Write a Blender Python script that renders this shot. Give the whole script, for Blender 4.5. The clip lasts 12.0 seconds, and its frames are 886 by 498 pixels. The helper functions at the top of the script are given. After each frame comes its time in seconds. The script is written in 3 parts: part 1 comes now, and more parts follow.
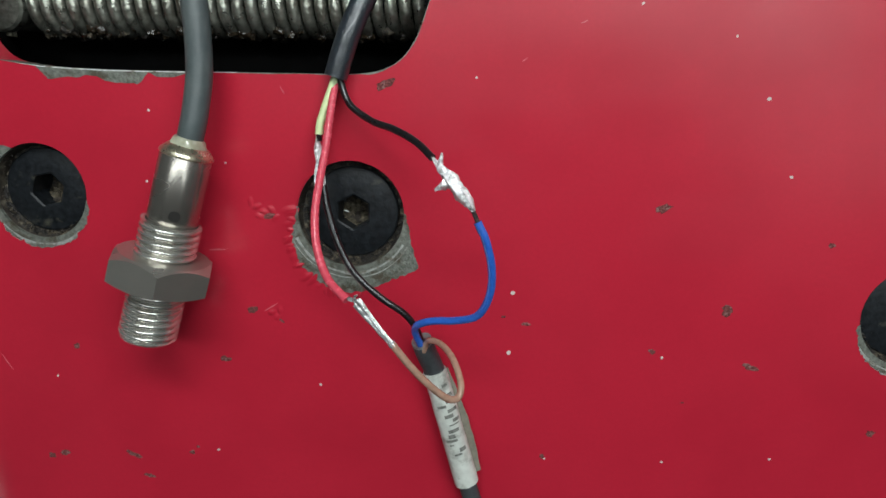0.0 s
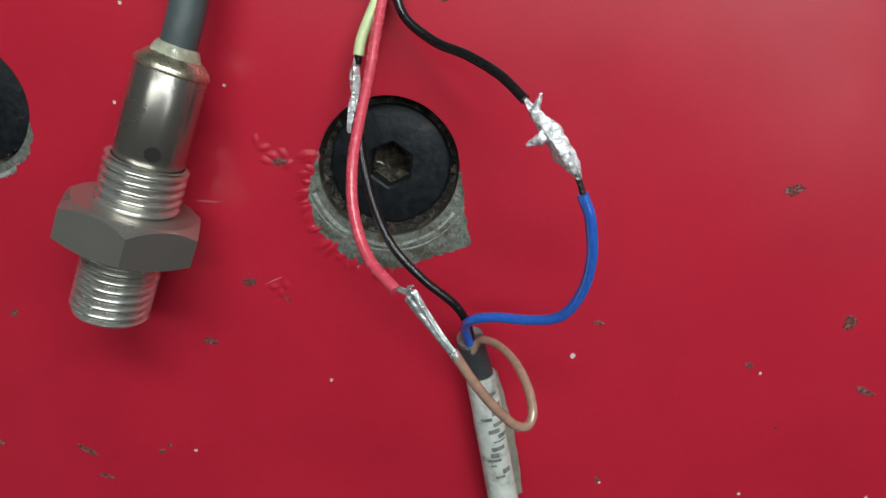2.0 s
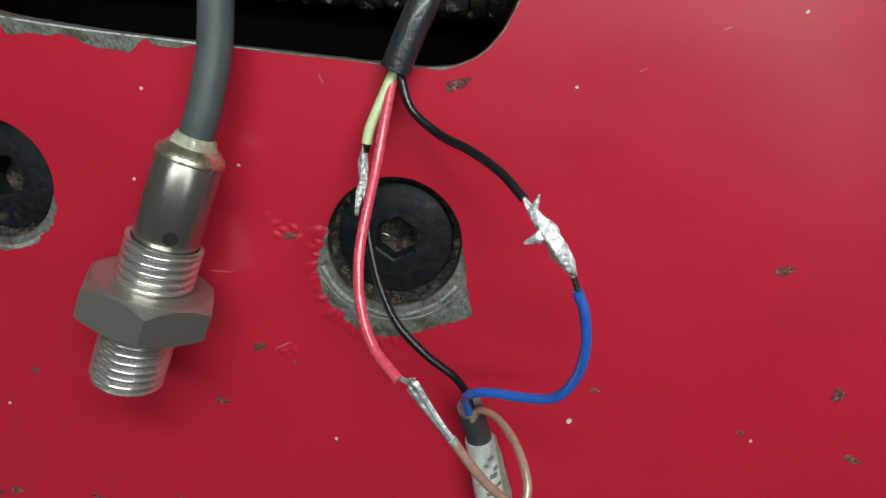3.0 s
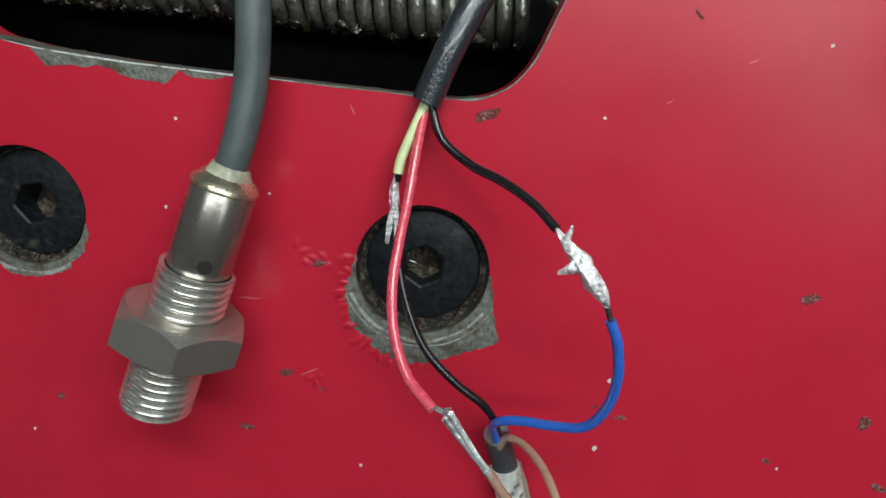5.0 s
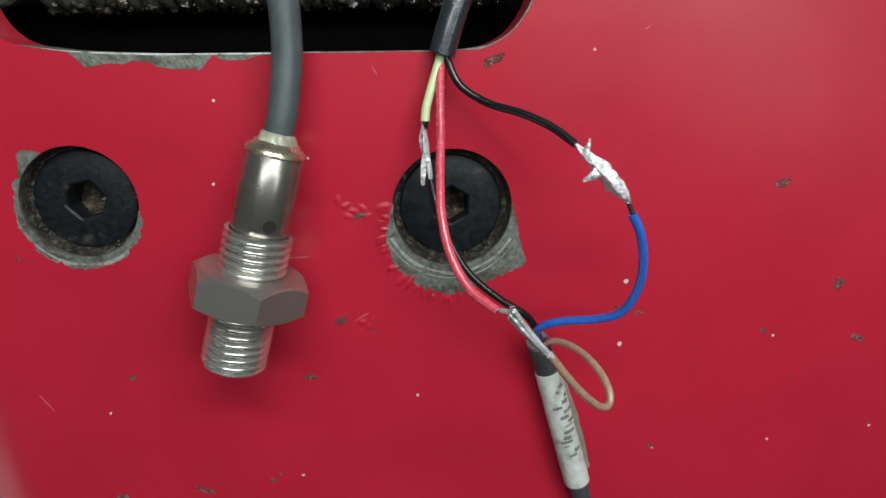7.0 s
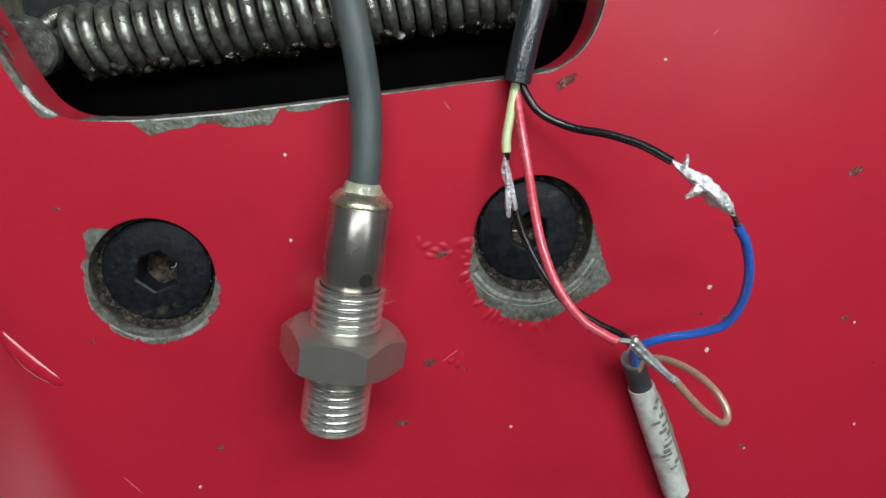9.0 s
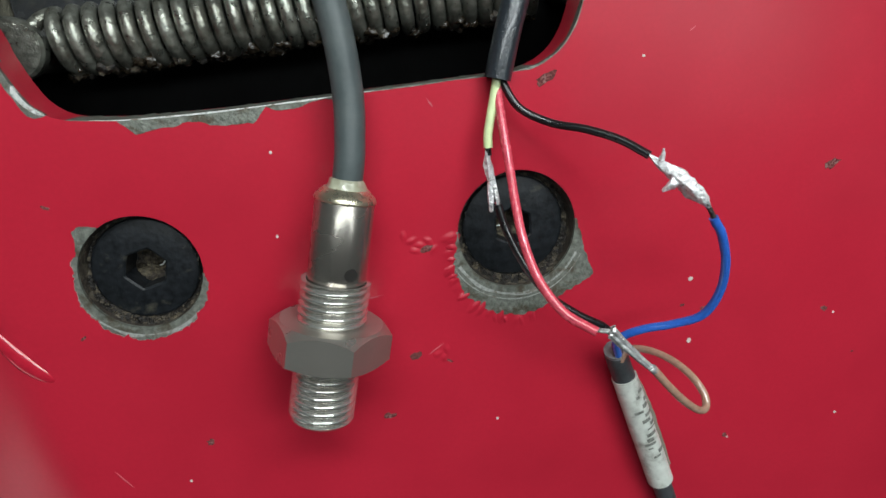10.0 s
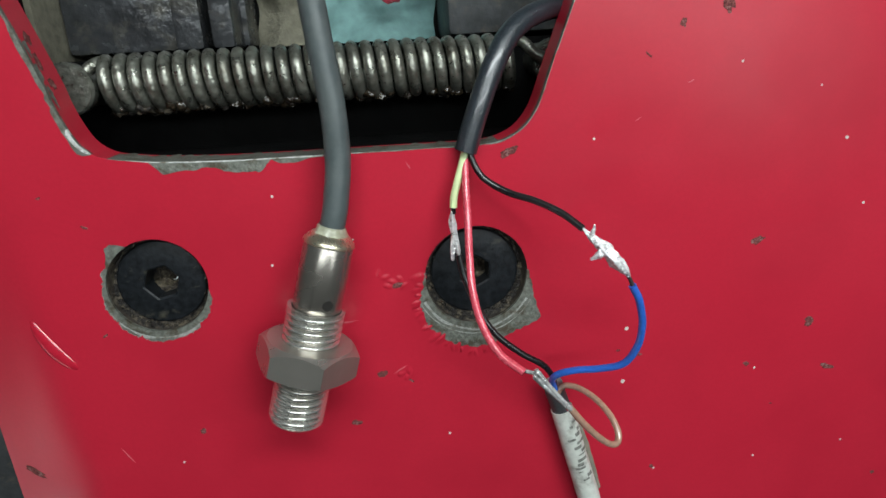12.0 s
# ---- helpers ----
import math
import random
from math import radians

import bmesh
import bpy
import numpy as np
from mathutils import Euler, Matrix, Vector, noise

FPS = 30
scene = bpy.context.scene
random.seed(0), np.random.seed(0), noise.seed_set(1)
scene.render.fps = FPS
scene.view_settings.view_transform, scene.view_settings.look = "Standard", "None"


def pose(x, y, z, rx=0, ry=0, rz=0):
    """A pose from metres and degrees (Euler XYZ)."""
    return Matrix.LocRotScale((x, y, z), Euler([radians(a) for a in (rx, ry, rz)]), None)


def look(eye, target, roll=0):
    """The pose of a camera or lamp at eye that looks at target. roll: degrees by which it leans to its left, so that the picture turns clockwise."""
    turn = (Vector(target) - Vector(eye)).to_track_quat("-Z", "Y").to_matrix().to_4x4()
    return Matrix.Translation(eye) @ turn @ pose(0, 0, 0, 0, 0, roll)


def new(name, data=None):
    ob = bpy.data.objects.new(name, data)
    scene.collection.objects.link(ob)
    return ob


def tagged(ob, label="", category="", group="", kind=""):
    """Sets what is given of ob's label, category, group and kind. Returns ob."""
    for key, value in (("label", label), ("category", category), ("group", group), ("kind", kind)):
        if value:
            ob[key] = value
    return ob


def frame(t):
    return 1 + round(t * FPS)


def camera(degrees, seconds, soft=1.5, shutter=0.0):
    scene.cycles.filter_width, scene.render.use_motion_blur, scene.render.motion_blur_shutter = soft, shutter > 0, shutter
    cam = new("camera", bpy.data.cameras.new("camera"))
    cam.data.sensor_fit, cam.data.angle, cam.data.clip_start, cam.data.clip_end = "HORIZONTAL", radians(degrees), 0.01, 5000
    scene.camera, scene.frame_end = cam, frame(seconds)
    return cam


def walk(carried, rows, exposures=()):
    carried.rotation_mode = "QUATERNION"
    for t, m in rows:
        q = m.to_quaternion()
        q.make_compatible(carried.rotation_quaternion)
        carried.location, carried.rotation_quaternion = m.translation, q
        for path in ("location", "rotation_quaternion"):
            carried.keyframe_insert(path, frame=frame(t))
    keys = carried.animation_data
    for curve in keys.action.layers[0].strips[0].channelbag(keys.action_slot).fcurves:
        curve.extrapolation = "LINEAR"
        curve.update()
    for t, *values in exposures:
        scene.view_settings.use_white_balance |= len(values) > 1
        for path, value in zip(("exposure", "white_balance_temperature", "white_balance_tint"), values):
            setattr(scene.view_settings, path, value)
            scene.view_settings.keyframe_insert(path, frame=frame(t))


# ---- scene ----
# Plan: x to the right along the plate, y across it, heights from the plate's face; millimetres in the helpers.
Z0 = 0.30          # height of the plate's face over the workshop floor
LENS = 71.0
cam = camera(LENS, 12.0)
ROWS = [
    (0, 0.0058, 0.0678, 0.1539, -14.13, 2.82, 0.55),
    (0.5, -0.0050, 0.0633, 0.1385, -15.42, 2.12, 1.86),
    (1, -0.0165, 0.0607, 0.1241, -17.07, 1.55, 3.52),
    (1.5, -0.0161, 0.0568, 0.1192, -17.93, 1.13, 4.54),
    (2, -0.0142, 0.0615, 0.1181, -18.43, 1.18, 5.10),
    (2.5, -0.0167, 0.0744, 0.1197, -18.43, 1.36, 5.59),
    (3, -0.0148, 0.0769, 0.1184, -18.33, 2.06, 5.72),
    (3.5, -0.0218, 0.0761, 0.1196, -17.80, 2.40, 6.37),
    (3.7, -0.0235, 0.0773, 0.1202, -18.06, 2.43, 6.60),
    (5.3, -0.0200, 0.0795, 0.1180, -16.60, 2.17, 5.72),
    (5.5, -0.0233, 0.0808, 0.1153, -16.65, 2.17, 5.77),
    (6, -0.0266, 0.0780, 0.1108, -17.05, 2.11, 5.57),
    (6.5, -0.0319, 0.0772, 0.1208, -18.06, -0.05, 4.34),
    (7, -0.0377, 0.0719, 0.1367, -17.69, -4.71, -1.23),
    (7.5, -0.0476, 0.0768, 0.1329, -17.58, -6.95, -4.05),
    (7.7, -0.0507, 0.0762, 0.1278, -17.89, -7.03, -4.66),
    (9.3, -0.0602, 0.0802, 0.1280, -17.07, -8.95, -7.29),
    (9.5, -0.0588, 0.0786, 0.1278, -17.12, -9.10, -7.43),
    (10, -0.0581, 0.0796, 0.1308, -17.28, -9.23, -7.40),
    (10.5, -0.0578, 0.0819, 0.1311, -17.54, -9.11, -6.77),
    (11, -0.0568, 0.0826, 0.1309, -17.55, -9.02, -6.23),
    (11.5, -0.0535, 0.0847, 0.1412, -17.83, -7.77, -5.34),
    (12, -0.0477, 0.0956, 0.1525, -17.78, -6.30, -3.07),
]
walk(cam, [(t, pose(x, y, z + Z0, rx, ry, rz)) for t, x, y, z, rx, ry, rz in ROWS],
     exposures=[(0.0, -0.08), (3.7, -0.03), (6.0, 0.0), (9.3, 0.08), (12.0, 0.11)])

# ---- light ----
world = bpy.data.worlds.new("world")
scene.world = world
world.use_nodes = True
world.node_tree.nodes["Background"].inputs[0].default_value = (0.8, 0.9, 1.0, 1)
world.node_tree.nodes["Background"].inputs[1].default_value = 0.03


def area_lamp(name, eye, target, sx, sy, watts, color):
    lamp = bpy.data.lights.new(name, "AREA")
    lamp.shape, lamp.size, lamp.size_y, lamp.energy, lamp.color = "RECTANGLE", sx, sy, watts, color
    ob = new(name, lamp)
    ob.matrix_world = look(eye, target)
    return ob


area_lamp("tube_light", (0.09, 0.43, Z0 + 0.40), (0.06, 0.05, Z0), 0.56, 0.10, 3.2, (0.90, 0.985, 1.0))
area_lamp("tube_light", (0.04, 0.32, Z0 + 0.98), (0.02, 0.03, Z0), 1.10, 0.12, 3.9, (0.90, 0.985, 1.0))
area_lamp("tube_light", (0.65, 0.31, Z0 + 1.2), (0.1, 0, Z0), 0.92, 0.26, 2.7, (0.90, 0.985, 1.0))
area_lamp("window_light", (-0.92, -0.44, Z0 + 0.19), (-0.15, 0, Z0), 0.62, 0.30, 0.8, (0.95, 0.98, 1.0))


# ---- materials ----
def material(name, color, rough=0.5, metal=0.0, vary=0.15, scale=200.0, bump=0.0, bump_scale=None, tint=None, tint_scale=40.0,
             tint_at=(0.5, 0.65), coat=0.0, rough_vary=0.1, spec=0.5, rough_wide=0.0):
    m = bpy.data.materials.new(name)
    m.use_nodes = True
    nt = m.node_tree
    b = nt.nodes["Principled BSDF"]
    co = nt.nodes.new("ShaderNodeTexCoord")
    fine = nt.nodes.new("ShaderNodeTexNoise")
    fine.inputs["Scale"].default_value, fine.inputs["Detail"].default_value = scale, 6
    nt.links.new(co.outputs["Object"], fine.inputs["Vector"])
    ramp = nt.nodes.new("ShaderNodeValToRGB")
    ramp.color_ramp.elements[0].position, ramp.color_ramp.elements[1].position = 0.3, 0.7
    ramp.color_ramp.elements[0].color = (*[c * (1 - vary) for c in color], 1)
    ramp.color_ramp.elements[1].color = (*[min(1, c * (1 + vary)) for c in color], 1)
    nt.links.new(fine.outputs["Fac"], ramp.inputs["Fac"])
    out = ramp.outputs["Color"]
    if tint:
        wide = nt.nodes.new("ShaderNodeTexNoise")
        wide.inputs["Scale"].default_value, wide.inputs["Detail"].default_value = tint_scale, 8
        wide.inputs["Roughness"].default_value = 0.65
        nt.links.new(co.outputs["Object"], wide.inputs["Vector"])
        mask = nt.nodes.new("ShaderNodeValToRGB")
        mask.color_ramp.elements[0].position, mask.color_ramp.elements[1].position = tint_at
        nt.links.new(wide.outputs["Fac"], mask.inputs["Fac"])
        mix = nt.nodes.new("ShaderNodeMixRGB")
        mix.inputs["Color2"].default_value = (*tint, 1)
        nt.links.new(mask.outputs["Color"], mix.inputs["Fac"])
        nt.links.new(out, mix.inputs["Color1"])
        out = mix.outputs["Color"]
    nt.links.new(out, b.inputs["Base Color"])
    rr = nt.nodes.new("ShaderNodeMapRange")
    rr.inputs["To Min"].default_value, rr.inputs["To Max"].default_value = max(0.02, rough - rough_vary), min(1, rough + rough_vary)
    nt.links.new(fine.outputs["Fac"], rr.inputs["Value"])
    gloss = rr.outputs["Result"]
    if rough_wide:
        smear = nt.nodes.new("ShaderNodeTexNoise")
        smear.inputs["Scale"].default_value, smear.inputs["Detail"].default_value, smear.inputs["Distortion"].default_value = 30, 7, 1.2
        nt.links.new(co.outputs["Object"], smear.inputs["Vector"])
        span = nt.nodes.new("ShaderNodeMapRange")
        span.inputs["From Min"].default_value, span.inputs["From Max"].default_value = 0.42, 0.66
        span.inputs["To Min"].default_value, span.inputs["To Max"].default_value = 0.0, rough_wide
        nt.links.new(smear.outputs["Fac"], span.inputs["Value"])
        add = nt.nodes.new("ShaderNodeMath")
        nt.links.new(gloss, add.inputs[0])
        nt.links.new(span.outputs["Result"], add.inputs[1])
        gloss = add.outputs["Value"]
    nt.links.new(gloss, b.inputs["Roughness"])
    b.inputs["Metallic"].default_value = metal
    b.inputs["Specular IOR Level"].default_value = spec
    b.inputs["Coat Weight"].default_value, b.inputs["Coat Roughness"].default_value = coat, 0.06
    if bump:
        grain = nt.nodes.new("ShaderNodeTexNoise")
        grain.inputs["Scale"].default_value, grain.inputs["Detail"].default_value = bump_scale or scale, 5
        nt.links.new(co.outputs["Object"], grain.inputs["Vector"])
        bp = nt.nodes.new("ShaderNodeBump")
        bp.inputs["Strength"].default_value, bp.inputs["Distance"].default_value = 1.0, bump
        nt.links.new(grain.outputs["Fac"], bp.inputs["Height"])
        nt.links.new(bp.outputs["Normal"], b.inputs["Normal"])
    return m


RED = material("red_paint", (0.47, 0.0165, 0.037), 0.28, 0, 0.03, 900, 0, None, tint=(0.41, 0.0135, 0.0315), tint_scale=22, tint_at=(0.45, 0.7), rough_vary=0.006, spec=0.33, rough_wide=0.06)
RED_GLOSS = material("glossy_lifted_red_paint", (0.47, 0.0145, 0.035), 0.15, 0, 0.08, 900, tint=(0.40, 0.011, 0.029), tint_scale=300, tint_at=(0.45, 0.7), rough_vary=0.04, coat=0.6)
BARE = material("bare_steel", (0.19, 0.20, 0.17), 0.42, 0.4, 0.35, 900, 0.0002, 1500, tint=(0.10, 0.085, 0.06), tint_scale=260, tint_at=(0.5, 0.62))
# Worn steel with the edge highlight put into its near-white colour.
BRIGHT = material("worn_edge_glint_steel", (0.68, 0.69, 0.66), 0.3, 0.3, 0.25, 1500, 0.0001, 2000, tint=(0.2, 0.16, 0.12), tint_scale=420, tint_at=(0.52, 0.62))
CHIP = material("chip_primer", (0.15, 0.045, 0.042), 0.8, 0.0, 0.5, 1800, 0.0003, 1800, spec=0.12, tint=(0.25, 0.125, 0.115), tint_scale=900, tint_at=(0.5, 0.6))
SPECK = material("pale_speck", (0.60, 0.54, 0.49), 0.6)
BOLT = material("blackened_steel", (0.009, 0.0105, 0.0125), 0.45, 0.0, 0.5, 700, 0.0001, 900, spec=0.25, tint=(0.07, 0.066, 0.05), tint_scale=170, tint_at=(0.58, 0.74))
DIRT = material("oily_dirt", (0.014, 0.011, 0.009), 0.6, 0, 0.7, 1500, 0.0006, 1600, tint=(0.15, 0.12, 0.08), tint_scale=600, tint_at=(0.5, 0.68))
DUST = material("pale_dust", (0.085, 0.068, 0.042), 0.8, 0, 0.5, 900, 0.0006, 1300, tint=(0.02, 0.014, 0.009), tint_scale=420, tint_at=(0.42, 0.58))
LIP = material("scraped_lip_steel", (0.42, 0.43, 0.40), 0.35, 0.3, 0.3, 1500, 0.0001, 2000, tint=(0.2, 0.18, 0.14), tint_scale=420, tint_at=(0.5, 0.62))
GRIME = material("hole_grime", (0.03, 0.022, 0.016), 0.7, 0, 0.6, 900, 0.0004, 1200, tint=(0.10, 0.085, 0.06), tint_scale=300, tint_at=(0.52, 0.66))
NICKEL = material("nickel_plate", (0.40, 0.37, 0.33), 0.27, 0.88, 0.04, 120, tint=(0.34, 0.315, 0.275), tint_scale=60, tint_at=(0.45, 0.75), rough_vary=0.02)
THREAD = material("thread_nickel", (0.70, 0.69, 0.64), 0.25, 0.85, 0.06, 150, tint=(0.50, 0.46, 0.38), tint_scale=160, tint_at=(0.5, 0.75), rough_vary=0.03)
NUT = material("dull_nickel", (0.46, 0.43, 0.385), 0.28, 0.8, 0.04, 120, tint=(0.40, 0.37, 0.33), tint_scale=50, tint_at=(0.45, 0.75), rough_vary=0.02)
BRASS = material("gilt_rim", (0.62, 0.57, 0.42), 0.28, 0.9, 0.15, 700)
RESIN = material("cloudy_resin", (0.30, 0.30, 0.215), 0.3, 0, 0.4, 400, 0.0003, 500, tint=(0.48, 0.48, 0.40), tint_scale=350, coat=0.7)
HOLE_SHADE = material("hole_shade", (0.012, 0.01, 0.008), 0.8)
GREY_PVC = material("grey_pvc", (0.072, 0.088, 0.089), 0.42, 0, 0.1, 500, 0.00008, 700, tint=(0.115, 0.13, 0.126), tint_scale=120, tint_at=(0.45, 0.8))
BLACK_PVC = material("black_pvc", (0.018, 0.024, 0.030), 0.34, 0, 0.3, 900, 0.00016, 1500, rough_vary=0.06, spec=0.9, coat=0.5)
DARK_SLEEVE = material("dark_grey_sleeve", (0.05, 0.054, 0.058), 0.5, 0, 0.2, 700, 0.0001, 900)
W_BLACK = material("black_insulation", (0.008, 0.008, 0.009), 0.3, 0, 0.3, 800, 0.00006, 900, coat=0.35)
W_RED = material("red_insulation", (0.64, 0.075, 0.11), 0.26, 0, 0.1, 700, 0.00012, 800, coat=0.3)
W_BLUE = material("blue_insulation", (0.026, 0.115, 0.48), 0.2, 0, 0.12, 700, 0.00012, 700, coat=0.6)
W_BROWN = material("brown_insulation", (0.37, 0.225, 0.16), 0.2, 0, 0.15, 700, 0.00010, 700, coat=0.7)
W_GREEN = material("yellow_green_insulation", (0.62, 0.72, 0.38), 0.4, 0, 0.08, 500)
SOLDER = material("solder", (0.93, 0.94, 0.94), 0.2, 0.45, 0.15, 1200, 0.0013, 620, tint=(0.22, 0.21, 0.19), tint_scale=750, tint_at=(0.58, 0.66))
TINNED = material("tinned_strands", (0.66, 0.67, 0.66), 0.24, 0.7, 0.25, 900, 0.0003, 700, tint=(0.25, 0.24, 0.22), tint_scale=420, tint_at=(0.56, 0.68))
TAPE = material("dirty_white_tape", (0.58, 0.60, 0.55), 0.45, 0, 0.1, 500, 0.0001, 500, tint=(0.17, 0.16, 0.13), tint_scale=190, tint_at=(0.5, 0.72))
INK = material("smudged_ink", (0.17, 0.175, 0.155), 0.6, 0, 0.5, 900)
SPRING = material("greasy_spring_steel", (0.27, 0.275, 0.235), 0.3, 0.75, 0.4, 500, 0.0003, 900, tint=(0.085, 0.075, 0.055), tint_scale=140, tint_at=(0.48, 0.72), coat=0.2)
GREASE = material("dark_grease", (0.022, 0.016, 0.010), 0.18, 0, 0.6, 500, 0.0008, 500, coat=0.3)
SHADE_BLACK = material("greasy_shade_black", (0.003, 0.003, 0.003), 0.8, 0, 0.4, 150, 0.0005, 300, spec=0.08)
GREY_BOX = material("dusty_grey_steel", (0.05, 0.053, 0.055), 0.45, 0.2, 0.3, 200, 0.0002, 500, tint=(0.10, 0.09, 0.07), tint_scale=150)
OILY = material("oily_dark_steel", (0.045, 0.047, 0.05), 0.25, 0.2, 0.4, 160, 0.0008, 220, tint=(0.10, 0.095, 0.08), tint_scale=120, tint_at=(0.5, 0.7))
OLIVE = material("dull_olive_rag", (0.16, 0.15, 0.11), 0.9, 0, 0.3, 300, 0.0006, 900)
TEAL = material("teal_cloth", (0.17, 0.31, 0.30), 0.9, 0, 0.15, 300, 0.0004, 2500)
FLOOR = material("workshop_concrete", (0.11, 0.108, 0.10), 0.75, 0, 0.2, 12, 0.001, 60, tint=(0.10, 0.10, 0.10), tint_scale=3)
WALL = material("workshop_wall_paint", (0.085, 0.095, 0.092), 0.8, 0, 0.05, 8, 0.0005, 80)
NAVY = material("dark_blue_line", (0.012, 0.014, 0.06), 0.4, 0, 0.2, 200)


# ---- mesh helpers (millimetres over the plate's face) ----
def W(x, y, z):
    return Vector((x / 1000, y / 1000, Z0 + z / 1000))


def mesh(name, verts, faces, mat, smooth=None):
    me = bpy.data.meshes.new(name)
    me.from_pydata([tuple(v) for v in verts], [], faces)
    me.materials.append(mat)
    if smooth is not None:
        me.shade_smooth()
        me.set_sharp_from_angle(angle=radians(smooth))
    me.update()
    return me


def part(name, me, parent=None, label=""):
    ob = new(name, me)
    if parent:
        ob.parent = parent
    return tagged(ob, label)


def empty(name, label, category, group="", kind=""):
    return tagged(new(name), label, category, group, kind)


def from_bm(name, bm, mat, smooth=None):
    bmesh.ops.recalc_face_normals(bm, faces=bm.faces)
    me = bpy.data.meshes.new(name)
    bm.to_mesh(me)
    bm.free()
    me.materials.append(mat)
    if smooth is not None:
        me.shade_smooth()
        me.set_sharp_from_angle(angle=radians(smooth))
    return me


def box(name, x0, x1, y0, y1, z0, z1, mat, bevel=1.0):
    bm = bmesh.new()
    bmesh.ops.create_cube(bm, size=1)
    a, b = W(x0, y0, z0), W(x1, y1, z1)
    for v in bm.verts:
        v.co = Vector([a[i] + (v.co[i] + 0.5) * (b[i] - a[i]) for i in range(3)])
    if bevel:
        bmesh.ops.bevel(bm, geom=bm.edges[:], offset=bevel / 1000, segments=2, affect="EDGES", profile=0.6)
    return from_bm(name, bm, mat, 35)


def spline(points, step=0.7):
    """Catmull-Rom through millimetre points, evenly enough."""
    p = [Vector(q) for q in points]
    p = [p[0] * 2 - p[1]] + p + [p[-1] * 2 - p[-2]]
    out = []
    for i in range(1, len(p) - 2):
        n = max(2, int((p[i + 1] - p[i]).length / step))
        for k in range(n):
            t = k / n
            a, b, c, d = p[i - 1:i + 3]
            out.append(0.5 * ((2 * b) + (c - a) * t + (2 * a - 5 * b + 4 * c - d) * t * t + (3 * b - a - 3 * c + d) * t ** 3))
    out.append(p[-2])
    return out


def tube(name, points, radius, mat, segs=14, step=0.8, smooth=60, raw=False, flat=1.0):
    """A round wire along a spline. radius: millimetres, or a function of (share of the length, angle)."""
    line = points if raw else spline(points, step)
    n = len(line)
    verts, faces = [], []
    up = Vector((0.13, 0.21, 0.97)).normalized()
    for i, p in enumerate(line):
        tan = (line[min(i + 1, n - 1)] - line[max(i - 1, 0)]).normalized()
        side = tan.cross(up).normalized() if i == 0 else (side - tan * side.dot(tan)).normalized()
        nor = side.cross(tan)
        for k in range(segs):
            a = 2 * math.pi * k / segs
            r = radius(i / (n - 1), a) if callable(radius) else radius
            verts.append(W(*(p + side * (math.cos(a) * r) + nor * (math.sin(a) * r * flat))))
    for i in range(n - 1):
        for k in range(segs):
            faces.append((i * segs + k, i * segs + (k + 1) % segs, (i + 1) * segs + (k + 1) % segs, (i + 1) * segs + k))
    faces += [tuple(range(segs))[::-1], tuple((n - 1) * segs + k for k in range(segs))]
    return mesh(name, verts, faces, mat, smooth)


def turned(name, m, profile, mat, segs=48, smooth=35, wave=None):
    """A turned piece: profile of (along, radius) in millimetres, placed by m (millimetres)."""
    verts, faces = [], []
    for s, r in profile:
        for k in range(segs):
            a = 2 * math.pi * k / segs
            rr = r + (wave(s, a) if wave else 0)
            verts.append(W(*(m @ Vector((rr * math.cos(a), rr * math.sin(a), s)))))
    n = len(profile)
    for i in range(n - 1):
        for k in range(segs):
            faces.append((i * segs + k, i * segs + (k + 1) % segs, (i + 1) * segs + (k + 1) % segs, (i + 1) * segs + k))
    faces += [tuple(range(segs))[::-1], tuple((n - 1) * segs + k for k in range(segs))]
    return mesh(name, verts, faces, mat, smooth)


def nz(x, y, z=0.0, s=1.0):
    return noise.noise(Vector((x * s, y * s, z * s)))


# ---- the plate ----
def plate_z(x, y):
    """Height of the painted face: flat, rolling down past a bend line towards one side."""
    u = (x + 130) * -1.0 + (y - 10) * -0.06
    z = -(math.sqrt(u * u + 100) - 10) * 0.42 if u > 0 else 0.0
    return z + 0.06 * nz(x, y, 3.0, 0.03) + 0.02 * nz(x, y, 7.0, 0.12)


OPENING = [(-152, 190), (-124.6, 103), (-120.4, 87.5), (-118.6, 82), (-116.9, 78.5), (-114.4, 76), (-111.2, 74.6), (-107, 73.9), (-100, 73.1), (-88, 72.5), (-77, 72.2),
           (-52, 72.0), (-30, 71.8), (-22, 71.9), (-18, 72.4), (-14.2, 73.8), (-11.4, 75.8), (-9.3, 78.4), (-7.4, 82), (-3.6, 92.6), (0.4, 103), (33, 190)]
BOLTS = [(-25.0, 37.4, 13.7, 11.9, -3.4), (-105.9, 42.0, 12.4, 11.1, -3.0), (118.6, 13.6, 13.6, 12.3, -2.6)]
THICK = 10.0


def cutter(outline, z0, z1, grow=0.0):
    bm = bmesh.new()
    n = len(outline)
    lo = [bm.verts.new(W(x, y, z0)) for x, y in outline]
    hi = [bm.verts.new(W(x, y, z1)) for x, y in outline]
    bm.faces.new(lo[::-1])
    bm.faces.new(hi)
    for i in range(n):
        bm.faces.new((lo[i], lo[(i + 1) % n], hi[(i + 1) % n], hi[i]))
    return from_bm("cutter", bm, RED)


def ring(cx, cy, r, n=72, wob=0.0):
    return [(cx + (r + wob * nz(math.cos(k * 0.35) * 3, math.sin(k * 0.35) * 3, cx)) * math.cos(2 * math.pi * k / n),
             cy + (r + wob * nz(math.cos(k * 0.35) * 3, math.sin(k * 0.35) * 3, cx)) * math.sin(2 * math.pi * k / n)) for k in range(n)]


